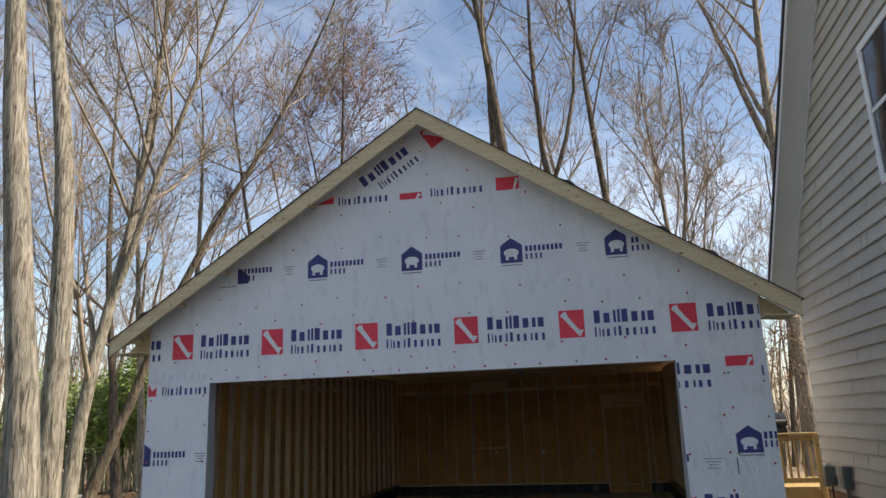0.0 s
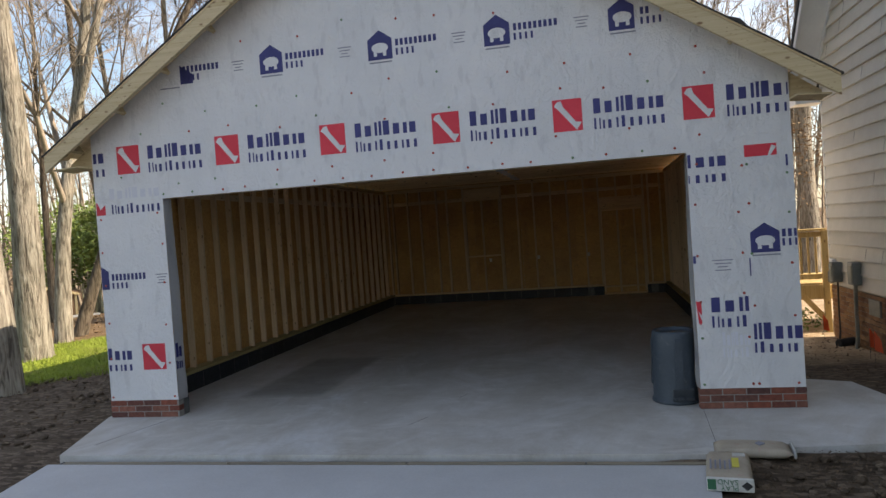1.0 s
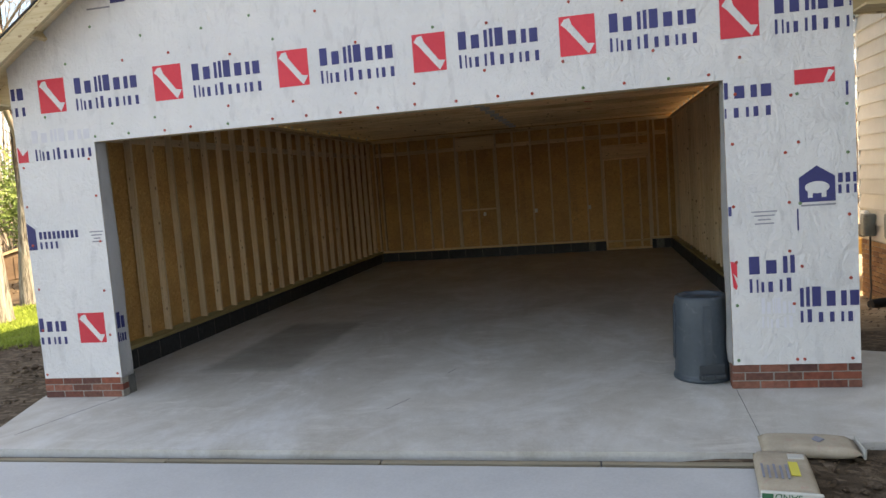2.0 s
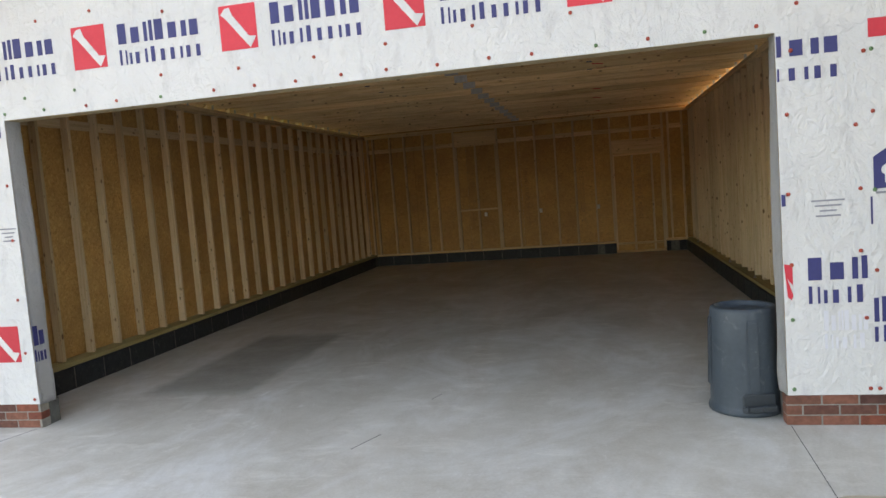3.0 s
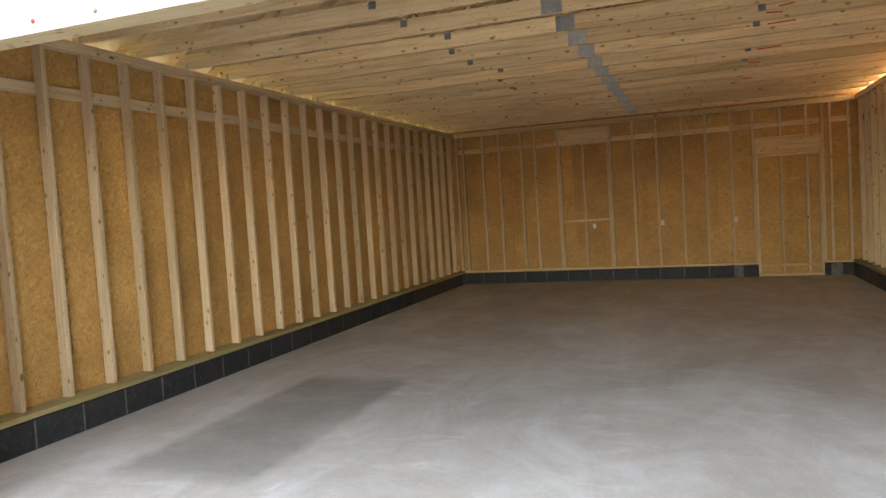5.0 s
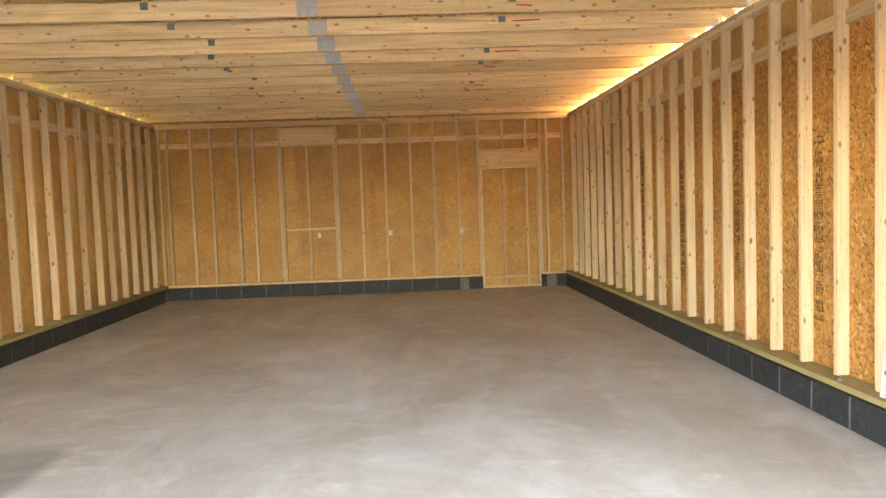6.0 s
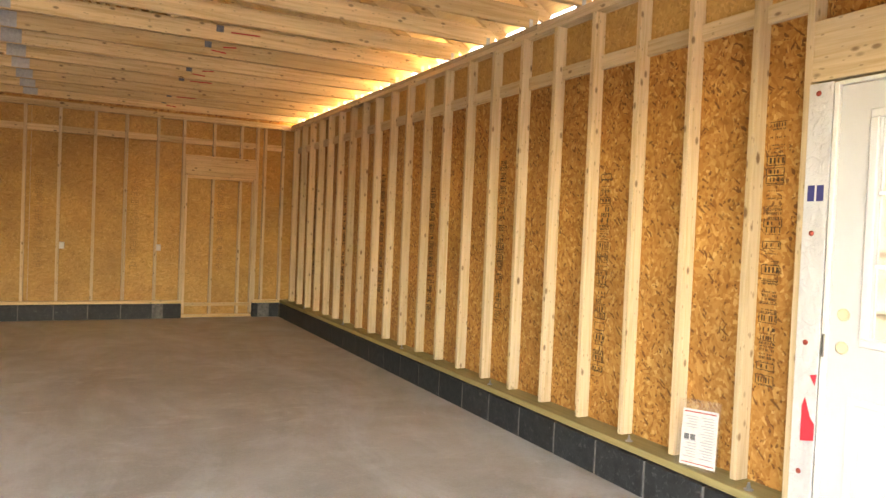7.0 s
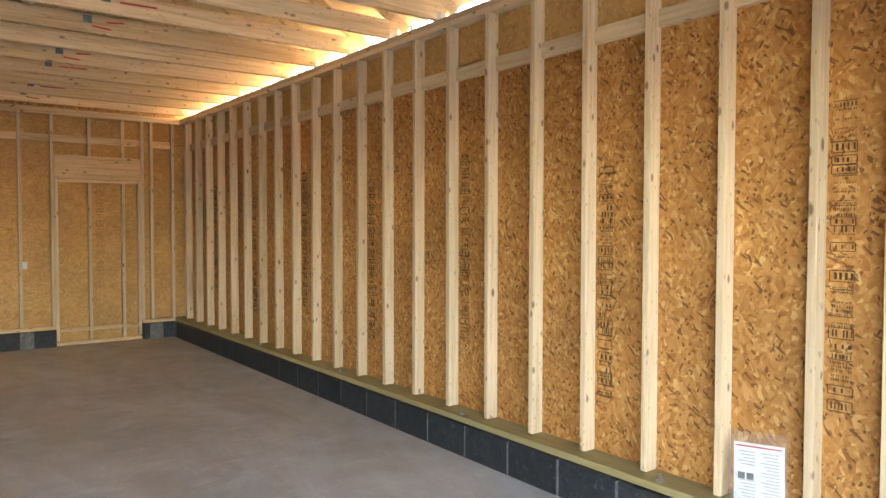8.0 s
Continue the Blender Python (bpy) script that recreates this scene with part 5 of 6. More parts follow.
bx(bm, HX - 0.045, WY0, (WZ0 + WZ1) / 2 - 0.03, HX + 0.02, WY1, (WZ0 + WZ1) / 2 + 0.03, 0.004)
part("frame", bm, TRIM, win)
for z0, z1 in ((WZ0, (WZ0 + WZ1) / 2 - 0.03), ((WZ0 + WZ1) / 2 + 0.03, WZ1)):
    bm = B()
    bx(bm, HX - 0.032, WY0, z0, HX - 0.024, WY1, z1)
    part("pane", bm, GLASSDARK, win)
# brick foundation
bm = B()
bx(bm, HX + 0.022, -4.0, -1.0, HX + 0.03, HY - 0.02, HB - 0.03)
part("foundation_mortar", bm, MORTAR, house)
verts, faces = [], []
zz = -0.75
row = 0
while zz < HB - 0.07:
    y = -2.0 - (0.1 if row % 2 else 0)
    while y < HY - 0.05:
        n0 = len(verts)
        xa, y1 = HX + 0.010, min(y + 0.195, HY - 0.02)
        verts += [(xa, y, zz), (xa, y1, zz), (xa, y1, zz + 0.058), (xa, y, zz + 0.058), (xa + 0.02, y, zz), (xa + 0.02, y1, zz), (xa + 0.02, y1, zz + 0.058), (xa + 0.02, y, zz + 0.058)]
        faces += [tuple(n0 + i for i in f) for f in ((0, 3, 2, 1), (0, 1, 5, 4), (1, 2, 6, 5), (2, 3, 7, 6), (3, 0, 4, 7))]
        y += 0.205
    zz += 0.068
    row += 1
me = bpy.data.meshes.new("foundation_bricks")
me.from_pydata(verts, [], faces)
me.materials.append(HBRICK)
tagged(part("foundation_bricks", me, None, house), "brown brick foundation", kind="stuff")
for y0, z0, w, h, d, mm, nm in ((5.05, 0.74, 0.16, 0.21, 0.06, TRIM, "utility_box"), (4.80, 0.62, 0.17, 0.30, 0.14, GREYMETAL, "meter_box"), (5.16, 0.58, 0.12, 0.18, 0.07, DARKMETAL, "utility_box"), (4.02, 0.64, 0.20, 0.32, 0.12, GREYMETAL, "disconnect_box")):
    bm = B()
    bx(bm, HX - d, y0, z0, HX + 0.002, y0 + w, z0 + h, 0.012)
    ub = part(nm, bm, mm, house)
    if d > 0.1:
        bm = B()
        bx(bm, HX - d - 0.008, y0 + 0.02, z0 + 0.03, HX - d + 0.0015, y0 + w - 0.02, z0 + h - 0.04, 0.004)
        part("cover", bm, GREYMETAL, ub)
for y, z0, z1, r, mm in ((4.14, -0.42, 0.64, 0.024, GREYMETAL), (4.88, -0.45, 0.62, 0.012, DARKMETAL)):
    bm = B()
    pts = [(HX - 0.05, y, z1), (HX - 0.05, y + 0.02, (z0 + z1) / 2 + 0.1), (HX - 0.055, y - 0.01, (z0 + z1) / 2 - 0.2), (HX - 0.10, y - 0.04, z0)]
    for p, q in zip(pts, pts[1:]):
        beam(bm, p, q, r * 2, r * 2, up=(1, 0, 0), bevel=r * 0.5)
    part("conduit", bm, mm, house)
bm = B()
bx(bm, HX - 0.01, 3.40, 0.26, HX + 0.012, 3.80, 0.48, 0.004)
for k in range(5):
    bx(bm, HX - 0.016, 3.42, 0.285 + 0.038 * k, HX - 0.008, 3.78, 0.30 + 0.038 * k)
part("foundation_vent", bm, GREYMETAL, house)

# ---- deck behind the house ----
deck = thing("deck", "raised pressure-treated wooden deck with a picket rail", "deck", (0, 0, 0))
DY, DX0, DX1, DZ = 6.05, 6.95, 8.30, 0.50
for k in range(14):
    bm = B()
    bx(bm, DX0, DY + 0.145 * k, DZ - 0.03, 10.5, DY + 0.145 * k + 0.138, DZ, 0.004)
    part("deck_board", bm, DECK_WOOD, deck)
bm = B()
bx(bm, DX0, DY - 0.02, DZ - 0.27, 8.9, DY + 0.018, DZ - 0.032, 0.004)
part("rim_joist", bm, DECK_WOOD, deck)
for x in (DX0 + 0.05, 8.16):
    bm = B()
    bx(bm, x - 0.045, DY - 0.112, -0.75, x + 0.045, DY - 0.022, 1.38, 0.005)
    part("post", bm, DECK_WOOD, deck)
bm = B()
beam(bm, (8.13, DY - 0.06, -0.10), (7.80, DY - 0.0, DZ - 0.2), 0.04, 0.09, bevel=0.004)
part("brace", bm, DECK_WOOD, deck)
for z, h in ((1.37, 0.038), (1.27, 0.085), (DZ + 0.07, 0.085)):
    bm = B()
    bx(bm, DX0, DY - (0.09 if h < 0.05 else 0.022), z, 8.2, DY + (0.05 if h < 0.05 else 0.016), z + h, 0.004)
    part("rail", bm, DECK_WOOD, deck)
bm = B()
bx(bm, -0.017, -0.017, 0, 0.017, 0.017, 0.78, 0.003)
picket = mesh_of("picket", bm, DECK_WOOD)
for k in range(9):
    part("picket", picket, None, deck, place=(DX0 + 0.18 + 0.115 * k, DY + 0.034, DZ + 0.06))
for k in range(3):
    bm = B()
    bx(bm, DX0 + 0.1, DY + 0.6 + k * 0.7, -0.8, DX0 + 0.19, DY + 0.69 + k * 0.7, DZ - 0.03, 0.004)
    part("post", bm, DECK_WOOD, deck)
grill = thing("grill", "black barrel grill standing on the deck", "grill", (7.55, 7.0, DZ), 0)
bm = B()
n = 14
prof = [(0.28 * math.cos(math.pi * k / n), 1.02 + 0.24 * math.sin(math.pi * k / n)) for k in range(n + 1)]
prism(bm, prof, 0, -0.40, 0.36)
part("lid", bm, DARKMETAL, grill)
bm = B()
bx(bm, -0.40, -0.28, 0.76, 0.36, 0.28, 1.015, 0.03)
part("firebox", bm, DARKMETAL, grill)
bm = B()
bx(bm, -0.36, -0.34, 1.10, 0.32, -0.30, 1.13, 0.008)
part("handle", bm, STEEL, grill)
for x in (-0.35, 0.31):
    for y in (-0.22, 0.22):
        bm = B()
        bx(bm, x - 0.02, y - 0.02, 0, x + 0.02, y + 0.02, 0.77, 0.004)
        part("leg", bm, DARKMETAL, grill)

# ---- odds and ends beside the house ----
for x, y, t in ((7.78, 3.05, 10), (7.72, 2.72, -15), (7.9, 5.35, 5)):
    fl = thing("marker_flag", "small orange utility marker flag stuck in the dirt", "flag", (x, y, ground_z(x, y) - 0.03), t, group="marker flags")
    bm = B()
    bx(bm, -0.002, -0.002, 0, 0.002, 0.002, 0.42)
    part("wire", bm, DARKMETAL, fl)
    bm = B()
    prism(bm, [(0.0, 0.17), (0.09, 0.13), (0.07, 0.30), (0.0, 0.41)], 1, -0.003, 0.003)
    part("flag", bm, ORANGE, fl)
scrap = thing("board_scrap", "short offcut of pale board lying in the dirt", "board", (7.45, 5.35, ground_z(7.45, 5.35) + 0.06), 50)
bm = B()
bx(bm, -0.18, -0.06, -0.02, 0.18, 0.06, 0.02, 0.004)
bmesh.ops.rotate(bm, matrix=Matrix.Rotation(radians(-18), 3, "Y"), verts=bm.verts)
part("offcut", bm, FASCIA, scrap)
pipe = thing("drain_pipe", "black corrugated drain pipe end by the foundation", "pipe", (7.80, 4.35, ground_z(7.8, 4.35) + 0.03), 25)
bm = B()
lathe(bm, [(0.055 + 0.008 * (k % 2), 0.016 * k) for k in range(26)], 14)
bmesh.ops.rotate(bm, matrix=Matrix.Rotation(radians(88), 3, "Y"), verts=bm.verts)
part("corrugated_tube", bm, DARKMETAL, pipe)

# ---- shed in the yard ----
shed = thing("shed", "small brown wooden shed with tan trim beyond the lawn", "shed", (-22.0, 23.3, ground_z(-22, 23.3)), 38)
bm = B()
prism(bm, [(-1.6, 0), (1.6, 0), (1.6, 1.75), (0, 2.25), (-1.6, 1.75)], 1, 0, 3.6)
part("wall", bm, SHEDWALL, shed)
for s in (-1, 1):
    bm = B()
    prism(bm, [(0, 2.28), (s * 1.85, 1.70), (s * 1.85, 1.78), (0, 2.38)], 1, -0.2, 3.8)
    part("roof", bm, SHEDWALL, shed)
    bm = B()
    prism(bm, [(0, 2.16), (s * 1.85, 1.58), (s * 1.85, 1.75), (0, 2.36)], 1, -0.24, -0.205)
    part("rake_trim", bm, SHEDTRIM, shed)
    bm = B()
    bx(bm, s * 1.6 - 0.08, -0.03, 0, s * 1.6 + 0.08, 0.05, 1.72, 0.005)
    part("corner_trim", bm, SHEDTRIM, shed)
bm = B()
bx(bm, -0.9, -0.04, 0.05, 0.9, 0.0, 1.6, 0.01)
part("door", bm, SHEDWALL, shed)
shed.scale = (0.72, 0.72, 0.68)
ramp = thing("shed_ramp", "weathered grey wooden ramp at the shed", "ramp", (-20.2, 22.6, ground_z(-20.2, 22.6) + 0.02), 38)
for k in range(8):
    bm = B()
    bx(bm, -1.2, -0.6 + 0.15 * k, 0.0, 1.2, -0.46 + 0.15 * k, 0.05, 0.006)
    part("plank", bm, GREYBLOCK, ramp)


# ---- trees ----
class Wood:
    """Collects tapered limbs as tubes, then makes one mesh of them."""
    def __init__(self):
        self.v, self.f = [], []

    def limb(self, pts, radii, sides):
        n0 = len(self.v)
        up = Vector((0.31, 0.17, 0.93))
        for i, (p, r) in enumerate(zip(pts, radii)):
            d = (pts[min(i + 1, len(pts) - 1)] - pts[max(i - 1, 0)]).normalized()
            a = d.cross(up if abs(d.dot(up)) < 0.95 else Vector((1, 0, 0))).normalized()
            b = d.cross(a)
            for k in range(sides):
                t = 2 * math.pi * k / sides
                self.v.append(tuple(p + (a * math.cos(t) + b * math.sin(t)) * r))
        for i in range(len(pts) - 1):
            for k in range(sides):
                j = (k + 1) % sides
                self.f.append((n0 + i * sides + k, n0 + i * sides + j, n0 + (i + 1) * sides + j, n0 + (i + 1) * sides + k))

    def mesh(self, name, mat_, smooth=True):
        me = bpy.data.meshes.new(name)
        me.from_pydata(self.v, [], self.f)
        me.materials.append(mat_)
        if smooth:
            me.polygons.foreach_set("use_smooth", [True] * len(me.polygons))
        return me


def bent(rs, start, d, length, steps, wobble, lift):
    """A wandering line from start along d that turns slowly upwards."""
    pts, p, d = [start.copy()], start.copy(), d.normalized()
    for _ in range(steps):
        d = (d + Vector((rs.gauss(0, wobble), rs.gauss(0, wobble), rs.gauss(0, wobble) + lift))).normalized()
        p = p + d * (length / steps)
        pts.append(p.copy())
    return pts


def bare_tree(seed, height, r, lean=(0, 0), first=0.35, forks=9, spread=0.9, twigs=1.0, fork_at=None, buds=0, bark=None, twig_mat=None, reach=1.0):
    """Meshes of the trunk and of the leafless crown."""
    rs = random.Random(seed)
    trunk, crown = Wood(), Wood()
    tops = []
    main = bent(rs, Vector((0, 0, -0.3)), Vector((lean[0], lean[1], 1)), height, 14, 0.035, 0.01)
    n = len(main)
    rad = [r * (1 - 0.86 * (i / (n - 1)) ** 0.9) for i in range(n)]
    rad[0] *= 1.55
    rad[1] *= 1.08
    lines = [(main, rad)]
    if fork_at:
        i = max(2, int(fork_at * (n - 1)))
        side = Vector((rs.choice((-1, 1)) * 0.35, rs.uniform(-0.2, 0.2), 1))
        two = bent(rs, main[i], side, height * (1 - fork_at) * 0.95, 10, 0.05, 0.06)
        lines.append((two, [rad[i] * 0.8 * (1 - 0.85 * k / 10) for k in range(11)]))
    for pts, rr in lines:
        trunk.limb([pts[0]] + [pts[0].lerp(pts[1], 0.25)] + pts[1:], [rr[0]] + [rr[0] * 0.74] + rr[1:], 10)
    count = 0
    for pts, rr in lines:
        m = len(pts)
        for b in range(forks):
            u = first + (0.97 - first) * (b + rs.random()) / forks
            i = min(m - 2, int(u * (m - 1)))
            at = pts[i].lerp(pts[i + 1], rs.random())
            az = rs.uniform(0, 2 * math.pi)
            d = Vector((math.cos(az) * spread, math.sin(az) * spread, rs.uniform(0.45, 1.1)))
            ln = height * rs.uniform(0.20, 0.38) * (1.15 - 0.55 * u) * reach
            r1 = rr[i] * rs.uniform(0.35, 0.55)
            big = bent(rs, at, d, ln, 7, 0.11, 0.06)
            crown.limb(big, [r1 * (1 - 0.85 * k / 7) for k in range(8)], 5)
            for c in range(int(6 * twigs) + 1):
                j = rs.randrange(2, 7)
                d2 = (big[j] - big[j - 1]).normalized() + Vector((rs.gauss(0, 0.6), rs.gauss(0, 0.6), rs.gauss(0.25, 0.4)))
                l2 = ln * rs.uniform(0.30, 0.6)
                r2 = max(0.014, r1 * 0.4 * (1 - j / 9))
                mid = bent(rs, big[j], d2, l2, 5, 0.14, 0.05)
                crown.limb(mid, [r2 * (1 - 0.8 * k / 5) for k in range(6)], 4)
                for e in range(int(9 * twigs)):
                    q = rs.randrange(1, 6)
                    d3 = (mid[q] - mid[q - 1]).normalized() + Vector((rs.gauss(0, 0.6), rs.gauss(0, 0.6), rs.gauss(0.2, 0.45)))
                    l3 = l2 * rs.uniform(0.28, 0.6)
                    fine = bent(rs, mid[q], d3, l3, 3, 0.16, 0.04)
                    crown.limb(fine, [max(0.011, r2 * 0.36), 0.010, 0.008, 0.005], 3)
                    tops.append(fine[-1])
                    if twigs > 0.6:
                        for h in range(2):
                            d4 = (fine[1] - fine[0]).normalized() + Vector((rs.gauss(0, 0.7), rs.gauss(0, 0.7), rs.gauss(0.2, 0.5)))
                            tip = bent(rs, fine[rs.randrange(1, 3)], d4, l3 * 0.55, 2, 0.15, 0.03)
                            crown.limb(tip, [0.009, 0.007, 0.005], 3)
                            tops.append(tip[-1])
    if buds:
        for p in tops:
            for _ in range(buds):
                c = p + Vector((rs.gauss(0, 0.10), rs.gauss(0, 0.10), rs.gauss(0, 0.10)))
                s = rs.uniform(0.018, 0.04)
                a, b = Vector((rs.gauss(0, 1), rs.gauss(0, 1), rs.gauss(0, 1))).normalized() * s, Vector((rs.gauss(0, 1), rs.gauss(0, 1), rs.gauss(0, 1))).normalized() * s
                n0 = len(crown.v)
                crown.v += [tuple(c - a), tuple(c + b), tuple(c + a), tuple(c - b)]
                crown.f.append((n0, n0 + 1, n0 + 2, n0 + 3))
    return trunk.mesh("trunk", bark or BARK), crown.mesh("crown", twig_mat or TWIG)


def plant_tree(label, x, y, turn, meshes, group="bare trees round the garage"):
    t = thing("tree", label, "tree", (x, y, ground_z(x, y) - 0.05), turn, group)
    part("trunk", meshes[0], None, t)
    part("crown", meshes[1], None, t)
    return t


plant_tree("tall bare tree with a stout grey trunk at the lawn's edge", -4.22, 2.0, 0, bare_tree(1, 21, 0.28, (-0.07, -0.055), 0.62, 6))
plant_tree("tall straight bare tree with pale furrowed bark on the lawn", -6.8, 5.55, 0, bare_tree(2, 23, 0.30, (-0.045, -0.038), 0.58, 7, twigs=0.8))
plant_tree("large spreading bare tree with many limbs over the lawn", -8.6, 8.4, 10, bare_tree(3, 20, 0.20, (0.03, 0.0), 0.20, 16, 0.55, 1.3, 0.30, reach=1.35))
plant_tree("leaning bare tree beside the shed path", -9.0, 9.3, 0, bare_tree(4, 17, 0.17, (0.34, 0.06), 0.40, 8, 0.7, 0.9, None, 0, BARKDARK))
plant_tree("slim bare tree behind the lawn", -10.6, 14.5, 0, bare_tree(5, 16, 0.15, (0.03, 0.0), 0.3, 8, 0.7, 0.8))
plant_tree("slim bare tree behind the lawn", -9.6, 15.0, 70, bare_tree(6, 17, 0.16, (0.02, 0.0), 0.3, 8, 0.7, 0.8))
plant_tree("bare tree with reddish spring buds behind the garage", -3.9, 15.2, 0, bare_tree(7, 16.5, 0.15, (0.02, 0.0), 0.30, 10, 0.75, 1.0, 0.45, 1, BARKDARK, TWIGRED))
plant_tree("bare tree with reddish spring buds behind the garage", -6.6, 16.5, 120, bare_tree(8, 16, 0.17, (0.03, 0.0), 0.28, 11, 0.8, 1.0, None, 1, BARKDARK, TWIGRED))
plant_tree("tall dark forked bare tree behind the garage", 2.05, 14.8, 0, bare_tree(9, 24, 0.30, (0.0, 0.0), 0.62, 8, 0.6, 0.8, 0.42, 0, BARKDARK))
plant_tree("dark bare tree with crooked limbs behind the garage", 4.15, 16.0, 0, bare_tree(10, 20, 0.22, (0.0, 0.0), 0.42, 9, 0.75, 0.8, 0.5, 0, BARKDARK))
plant_tree("tall slim dark bare tree behind the garage", 6.1, 16.5, 0, bare_tree(11, 23, 0.21, (-0.02, 0.0), 0.60, 8, 0.6, 0.8, None, 0, BARKDARK))
plant_tree("bare tree with a tangle of pale limbs behind the deck", 8.6, 17.5, 30, bare_tree(12, 17, 0.17, (-0.04, 0.0), 0.22, 13, 0.6, 1.1))
plant_tree("bare tree with a tangle of pale limbs behind the deck", 7.4, 19.5, 200, bare_tree(13, 17, 0.17, (0.02, 0.0), 0.25, 12, 0.6, 1.1))
plant_tree("large mossy forked bare tree behind the deck", 11.6, 19.5, 0, bare_tree(14, 24, 0.34, (0.0, 0.0), 0.45, 10, 0.7, 0.9, 0.55))
plant_tree("slim bare tree behind the garage", -0.6, 22.0, 0, bare_tree(15, 15, 0.13, (0.0, 0.0), 0.3, 9, 0.65, 1.0))
# the woods further back: a few grown shapes, turned and set about
kinds = [bare_tree(20 + k, 15 + 2 * k, 0.15 + 0.02 * k, (0.02 * (k - 1), 0.01), 0.28, 8, 0.65, 0.75, None, 0, BARKDARK if k % 2 else BARK) for k in range(4)]
rs = random.Random(77)
spots = 0
while spots < 46:
    x, y = rs.uniform(-34, 26), rs.uniform(19, 46)
    if y < 24 and -9 < x < 12 and rs.random() < 0.6:
        continue
    if abs(x + 20) < 5 and y < 29:
        continue
    plant_tree("bare woodland tree behind the garage", x, y, rs.uniform(0, 360), kinds[rs.randrange(4)], "woodland trees")
    spots += 1
for k in range(16):
    x, y = rs.uniform(-36, -13), rs.uniform(4, 19)
    if not (-16 < x and y < 12):
        plant_tree("bare woodland tree past the lawn", x, y, rs.uniform(0, 360), kinds[rs.randrange(4)], "woodland trees")

# far wood edge: a thicket of thin stems
far = Wood()
rs = random.Random(5)
for _ in range(900):
    a = rs.uniform(-1.15, 0.85)
    d = rs.uniform(48, 85)
    x, y = 3 + d * math.sin(a), -4 + d * math.cos(a)
    z = ground_z(x, y)
    h = rs.uniform(7, 17)
    p = Vector((x, y, z - 0.5))
    line = bent(rs, p, Vector((rs.gauss(0, 0.08), rs.gauss(0, 0.08), 1)), h, 4, 0.06, 0.02)
    far.limb(line, [0.14, 0.11, 0.08, 0.05, 0.02], 3)
    for b in range(7):
        i = rs.randrange(1, 5)
        far.limb(bent(rs, line[i], Vector((rs.gauss(0, 1), rs.gauss(0, 1), 0.8)), h * rs.uniform(0.12, 0.3), 3, 0.15, 0.06), [0.04, 0.03, 0.02, 0.01], 3)
tagged(new("far_woods", far.mesh("far_woods", TWIG)), "hazy brown winter woods in the distance", "woods", kind="stuff")


def leaf_cloud(name, label, category, mat_, blobs, per, size, seed, flat=0.5):
    """Many small leaves scattered through soft-edged masses."""
    rs = random.Random(seed)
    v, f = [], []
    for (cx, cy, cz, rx, ry, rz) in blobs:
        for _ in range(per):
            while True:
                u = Vector((rs.uniform(-1, 1), rs.uniform(-1, 1), rs.uniform(-1, 1)))
                if u.length < 1 and noise.noise((u.x * 2.3 + cx, u.y * 2.3 + cy, u.z * 2.3)) > -0.18:
                    break
            c = Vector((cx + u.x * rx, cy + u.y * ry, cz + u.z * rz))
            a = Vector((rs.gauss(0, 1), rs.gauss(0, 1), rs.gauss(0, flat))).normalized() * size * rs.uniform(0.6, 1.3)
            b = a.cross(Vector((rs.gauss(0, 1), rs.gauss(0, 1), rs.gauss(0, 1)))).normalized() * size * 0.35
            n0 = len(v)
            v += [tuple(c - a), tuple(c + b), tuple(c + a), tuple(c - b)]
            f.append((n0, n0 + 1, n0 + 2, n0 + 3))
    me = bpy.data.meshes.new(name)
    me.from_pydata(v, [], f)
    me.materials.append(mat_)
    return tagged(new(name, me), label, category, kind="stuff")


# bamboo thicket past the shed
rs = random.Random(9)
canes = Wood()
blobs = []
for k in range(150):
    x, y = rs.uniform(-27, -8), rs.uniform(25, 33)
    z = ground_z(x, y)
    h = rs.uniform(5.0, 8.0)
    line = bent(rs, Vector((x, y, z - 0.3)), Vector((rs.gauss(0, 0.10), rs.gauss(0, 0.08), 1)), h, 5, 0.05, -0.01)
    canes.limb(line, [0.05, 0.048, 0.042, 0.034, 0.024, 0.012], 5)
    if k % 2 == 0:
        blobs.append((line[4].x, line[4].y, line[4].z - 0.6, 1.0, 1.0, 1.9))
tagged(new("bamboo_canes", canes.mesh("bamboo_canes", CANE)), "pale bamboo canes in a dense thicket", "bamboo", kind="stuff")
leaf_cloud("bamboo_foliage", "dense green bamboo foliage past the lawn", "bamboo", GREENLEAF, blobs, 520, 0.16, 4)
leaf_cloud("shrub_leaves", "dry tan beech leaves on low branches behind the deck", "shrub", DRYLEAF, [(9.4, 17, 2.2, 1.6, 1.2, 2.0), (8.2, 15, 1.0, 1.2, 1.0, 1.2), (10.2, 14, 3.4, 1.0, 1.0, 1.0), (-12.5, 22, 0.2, 1.6, 1.4, 1.6)], 420, 0.06, 6)
leaf_cloud("ground_ivy", "low green ivy under the deck", "plants", GREENLEAF, [(7.6, 6.6, -0.32, 0.7, 0.6, 0.14), (8.1, 7.6, -0.3, 0.7, 0.6, 0.2)], 260, 0.05, 8)

# fallen leaves and chips on the dirt
rs = random.Random(21)
v, f = [], []


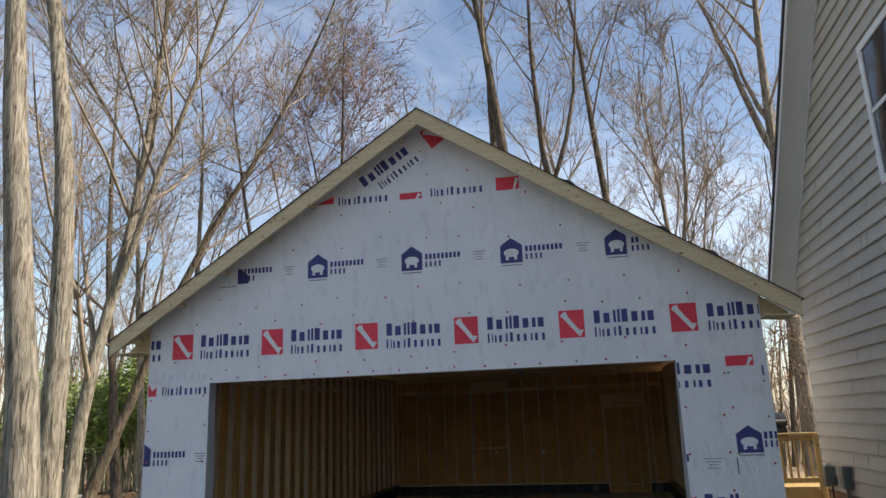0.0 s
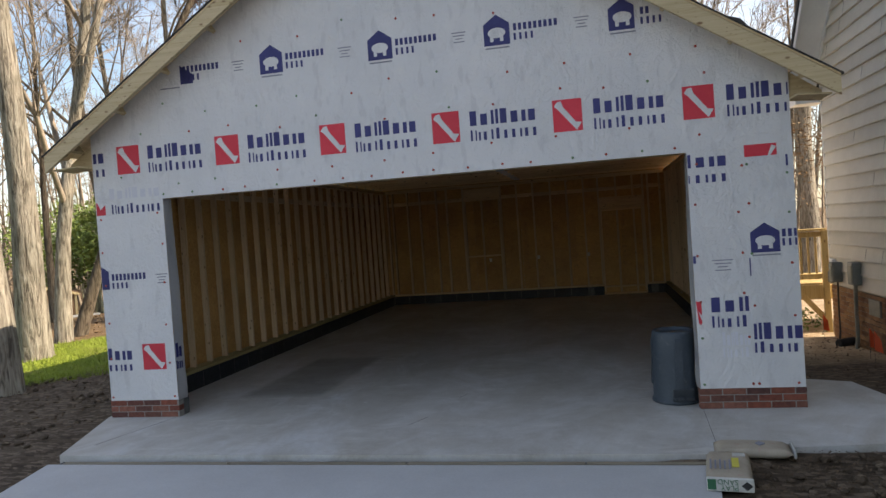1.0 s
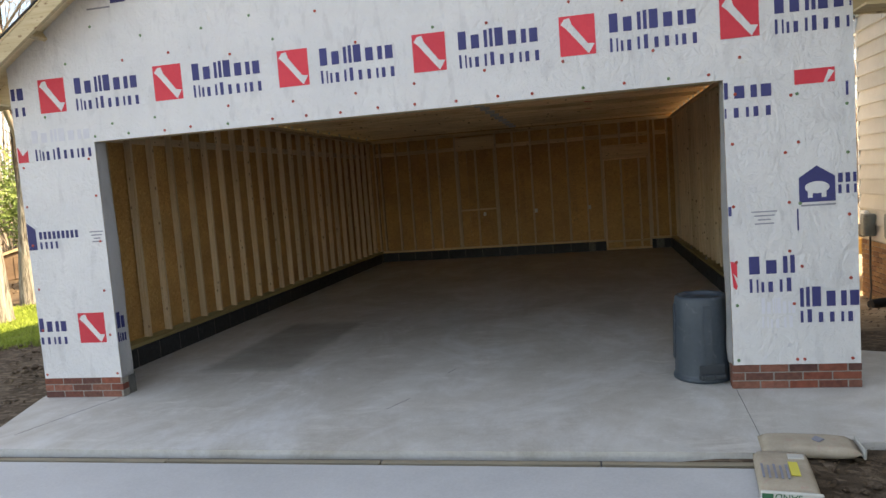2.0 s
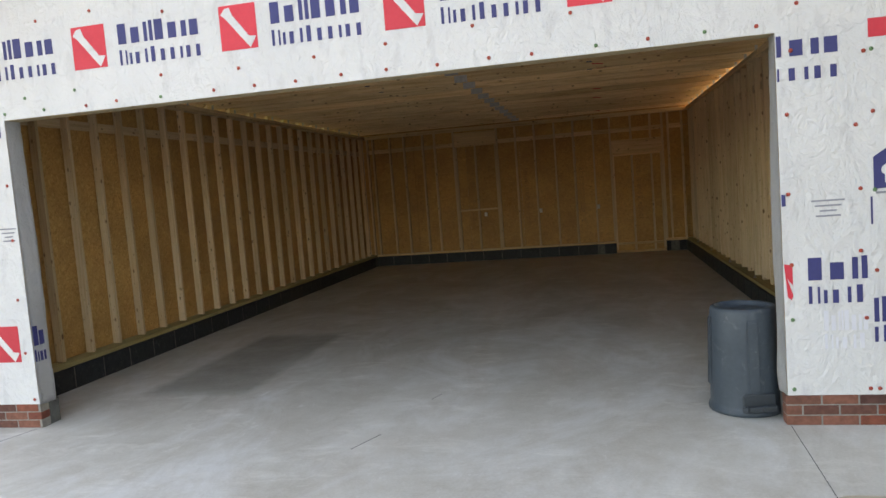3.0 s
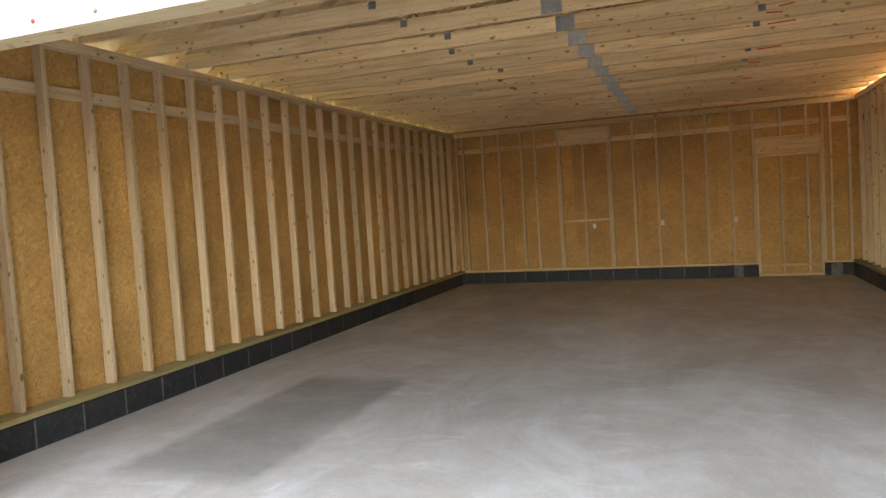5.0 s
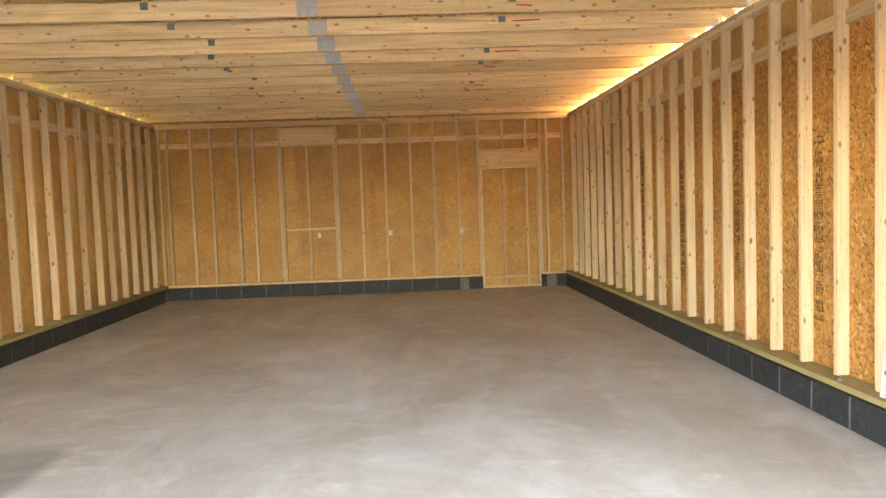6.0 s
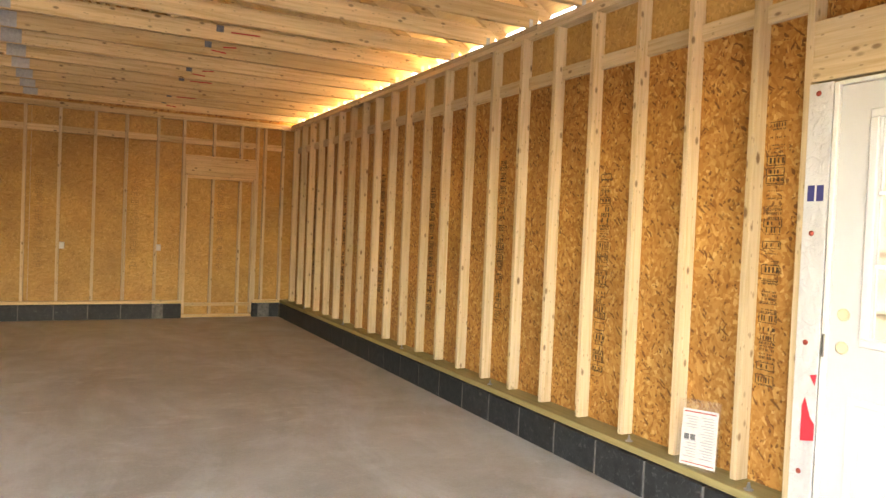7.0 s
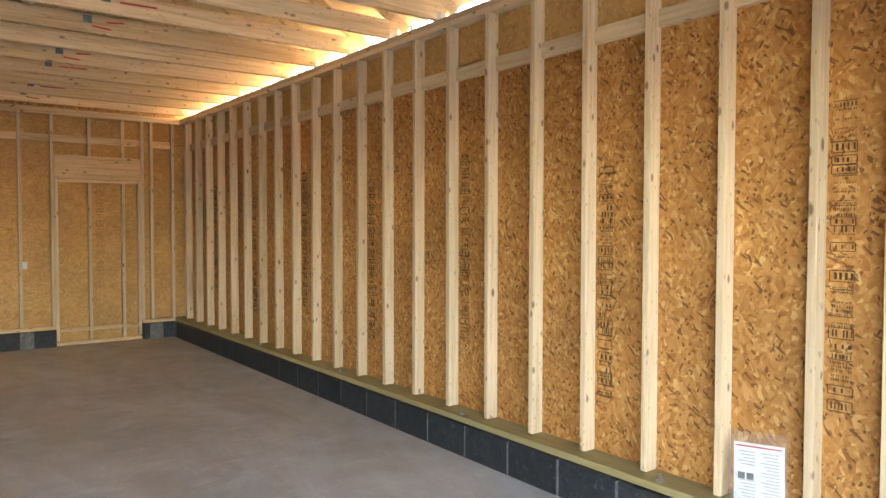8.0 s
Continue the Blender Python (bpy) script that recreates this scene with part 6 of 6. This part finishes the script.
def litter(n, box, keep, size):
    for _ in range(n):
        x, y = rs.uniform(box[0], box[1]), rs.uniform(box[2], box[3])
        if not keep(x, y):
            continue
        s = size * rs.uniform(0.5, 1.4)
        a = rs.uniform(0, 6.28)
        z = ground_z(x, y) + 0.012 + rs.uniform(0, 0.02)
        ax, bx_ = Vector((math.cos(a), math.sin(a), rs.gauss(0, 0.35))) * s, Vector((-math.sin(a), math.cos(a), rs.gauss(0, 0.35))) * s * 0.45
        c = Vector((x, y, z))
        n0 = len(v)
        v.extend([tuple(c - ax), tuple(c + bx_), tuple(c + ax), tuple(c - bx_)])
        f.append((n0, n0 + 1, n0 + 2, n0 + 3))


litter(9000, (5.2, 8.0, -5.0, -1.15), lambda x, y: x > 5.35 or y > -1.2, 0.013)
litter(900, (6.3, 8.0, -1.0, 6.0), lambda x, y: x > 7.12 or y > 1.4, 0.022)
litter(4200, (-6.5, -0.9, -4.0, 4.0), lambda x, y: x < -1.0 - 0.25 * min(y, 0) * -1 and -0.62 * x + 0.42 * y < 3.7, 0.022)
me = bpy.data.meshes.new("mulch_chips")
me.from_pydata(v, [], f)
me.materials.append(MULCH)
tagged(new("mulch_chips", me), "dark bark mulch and twigs on the dirt", "mulch", kind="stuff")
v, f = [], []
litter(2600, (-18, -6, 9, 24), lambda x, y: -0.62 * x + 0.42 * y > 8.2, 0.07)
me = bpy.data.meshes.new("leaf_litter")
me.from_pydata(v, [], f)
me.materials.append(DRYLEAF)
tagged(new("leaf_litter", me), "brown fallen leaves under the trees", "leaves", kind="stuff")
# clods of turned earth
v, f = [], []
rs = random.Random(31)
ico = B()
bmesh.ops.create_icosphere(ico, subdivisions=1, radius=1)
iv = [tuple(p.co) for p in ico.verts]
fi = [tuple(p.index for p in q.verts) for q in ico.faces]
ico.free()
for _ in range(900):
    x, y = (rs.uniform(5.4, 8.0), rs.uniform(-5, -1.2)) if rs.random() < 0.5 else (rs.uniform(-6, -1.1), rs.uniform(-3.5, 3))
    s = rs.uniform(0.012, 0.05)
    n0 = len(v)
    z = ground_z(x, y) + 0.01
    v += [(x + a * s * rs.uniform(0.7, 1.4), y + b * s * rs.uniform(0.7, 1.4), z + c * s * 0.6 * rs.uniform(0.7, 1.3)) for a, b, c in iv]
    f += [tuple(n0 + q for q in t) for t in fi]
me = bpy.data.meshes.new("dirt_clods")
me.from_pydata(v, [], f)
me.materials.append(GROUND)
tagged(new("dirt_clods", me), "loose clods of brown earth beside the driveway", "dirt", kind="stuff")
# grass blades
v, f = [], []
rs = random.Random(41)
made = 0
while made < 26000:
    x, y = rs.uniform(-14, -3.0), rs.uniform(0.5, 13)
    d = -0.62 * x + 0.42 * y + (noise.noise((x * 0.8, y * 0.8, 3)) * 0.6)
    if not 3.6 < d < 8.4:
        continue
    z, h, a = ground_z(x, y) - 0.01, rs.uniform(0.04, 0.10), rs.uniform(0, 6.28)
    w = 0.010
    n0 = len(v)
    v += [(x - w * math.cos(a), y - w * math.sin(a), z), (x + w * math.cos(a), y + w * math.sin(a), z), (x + rs.gauss(0, 0.03), y + rs.gauss(0, 0.03), z + h)]
    f.append((n0, n0 + 1, n0 + 2))
    made += 1
me = bpy.data.meshes.new("lawn_grass")
me.from_pydata(v, [], f)
me.materials.append(GRASSBLADE)
tagged(new("lawn_grass", me), "short green lawn grass", "grass", kind="stuff")
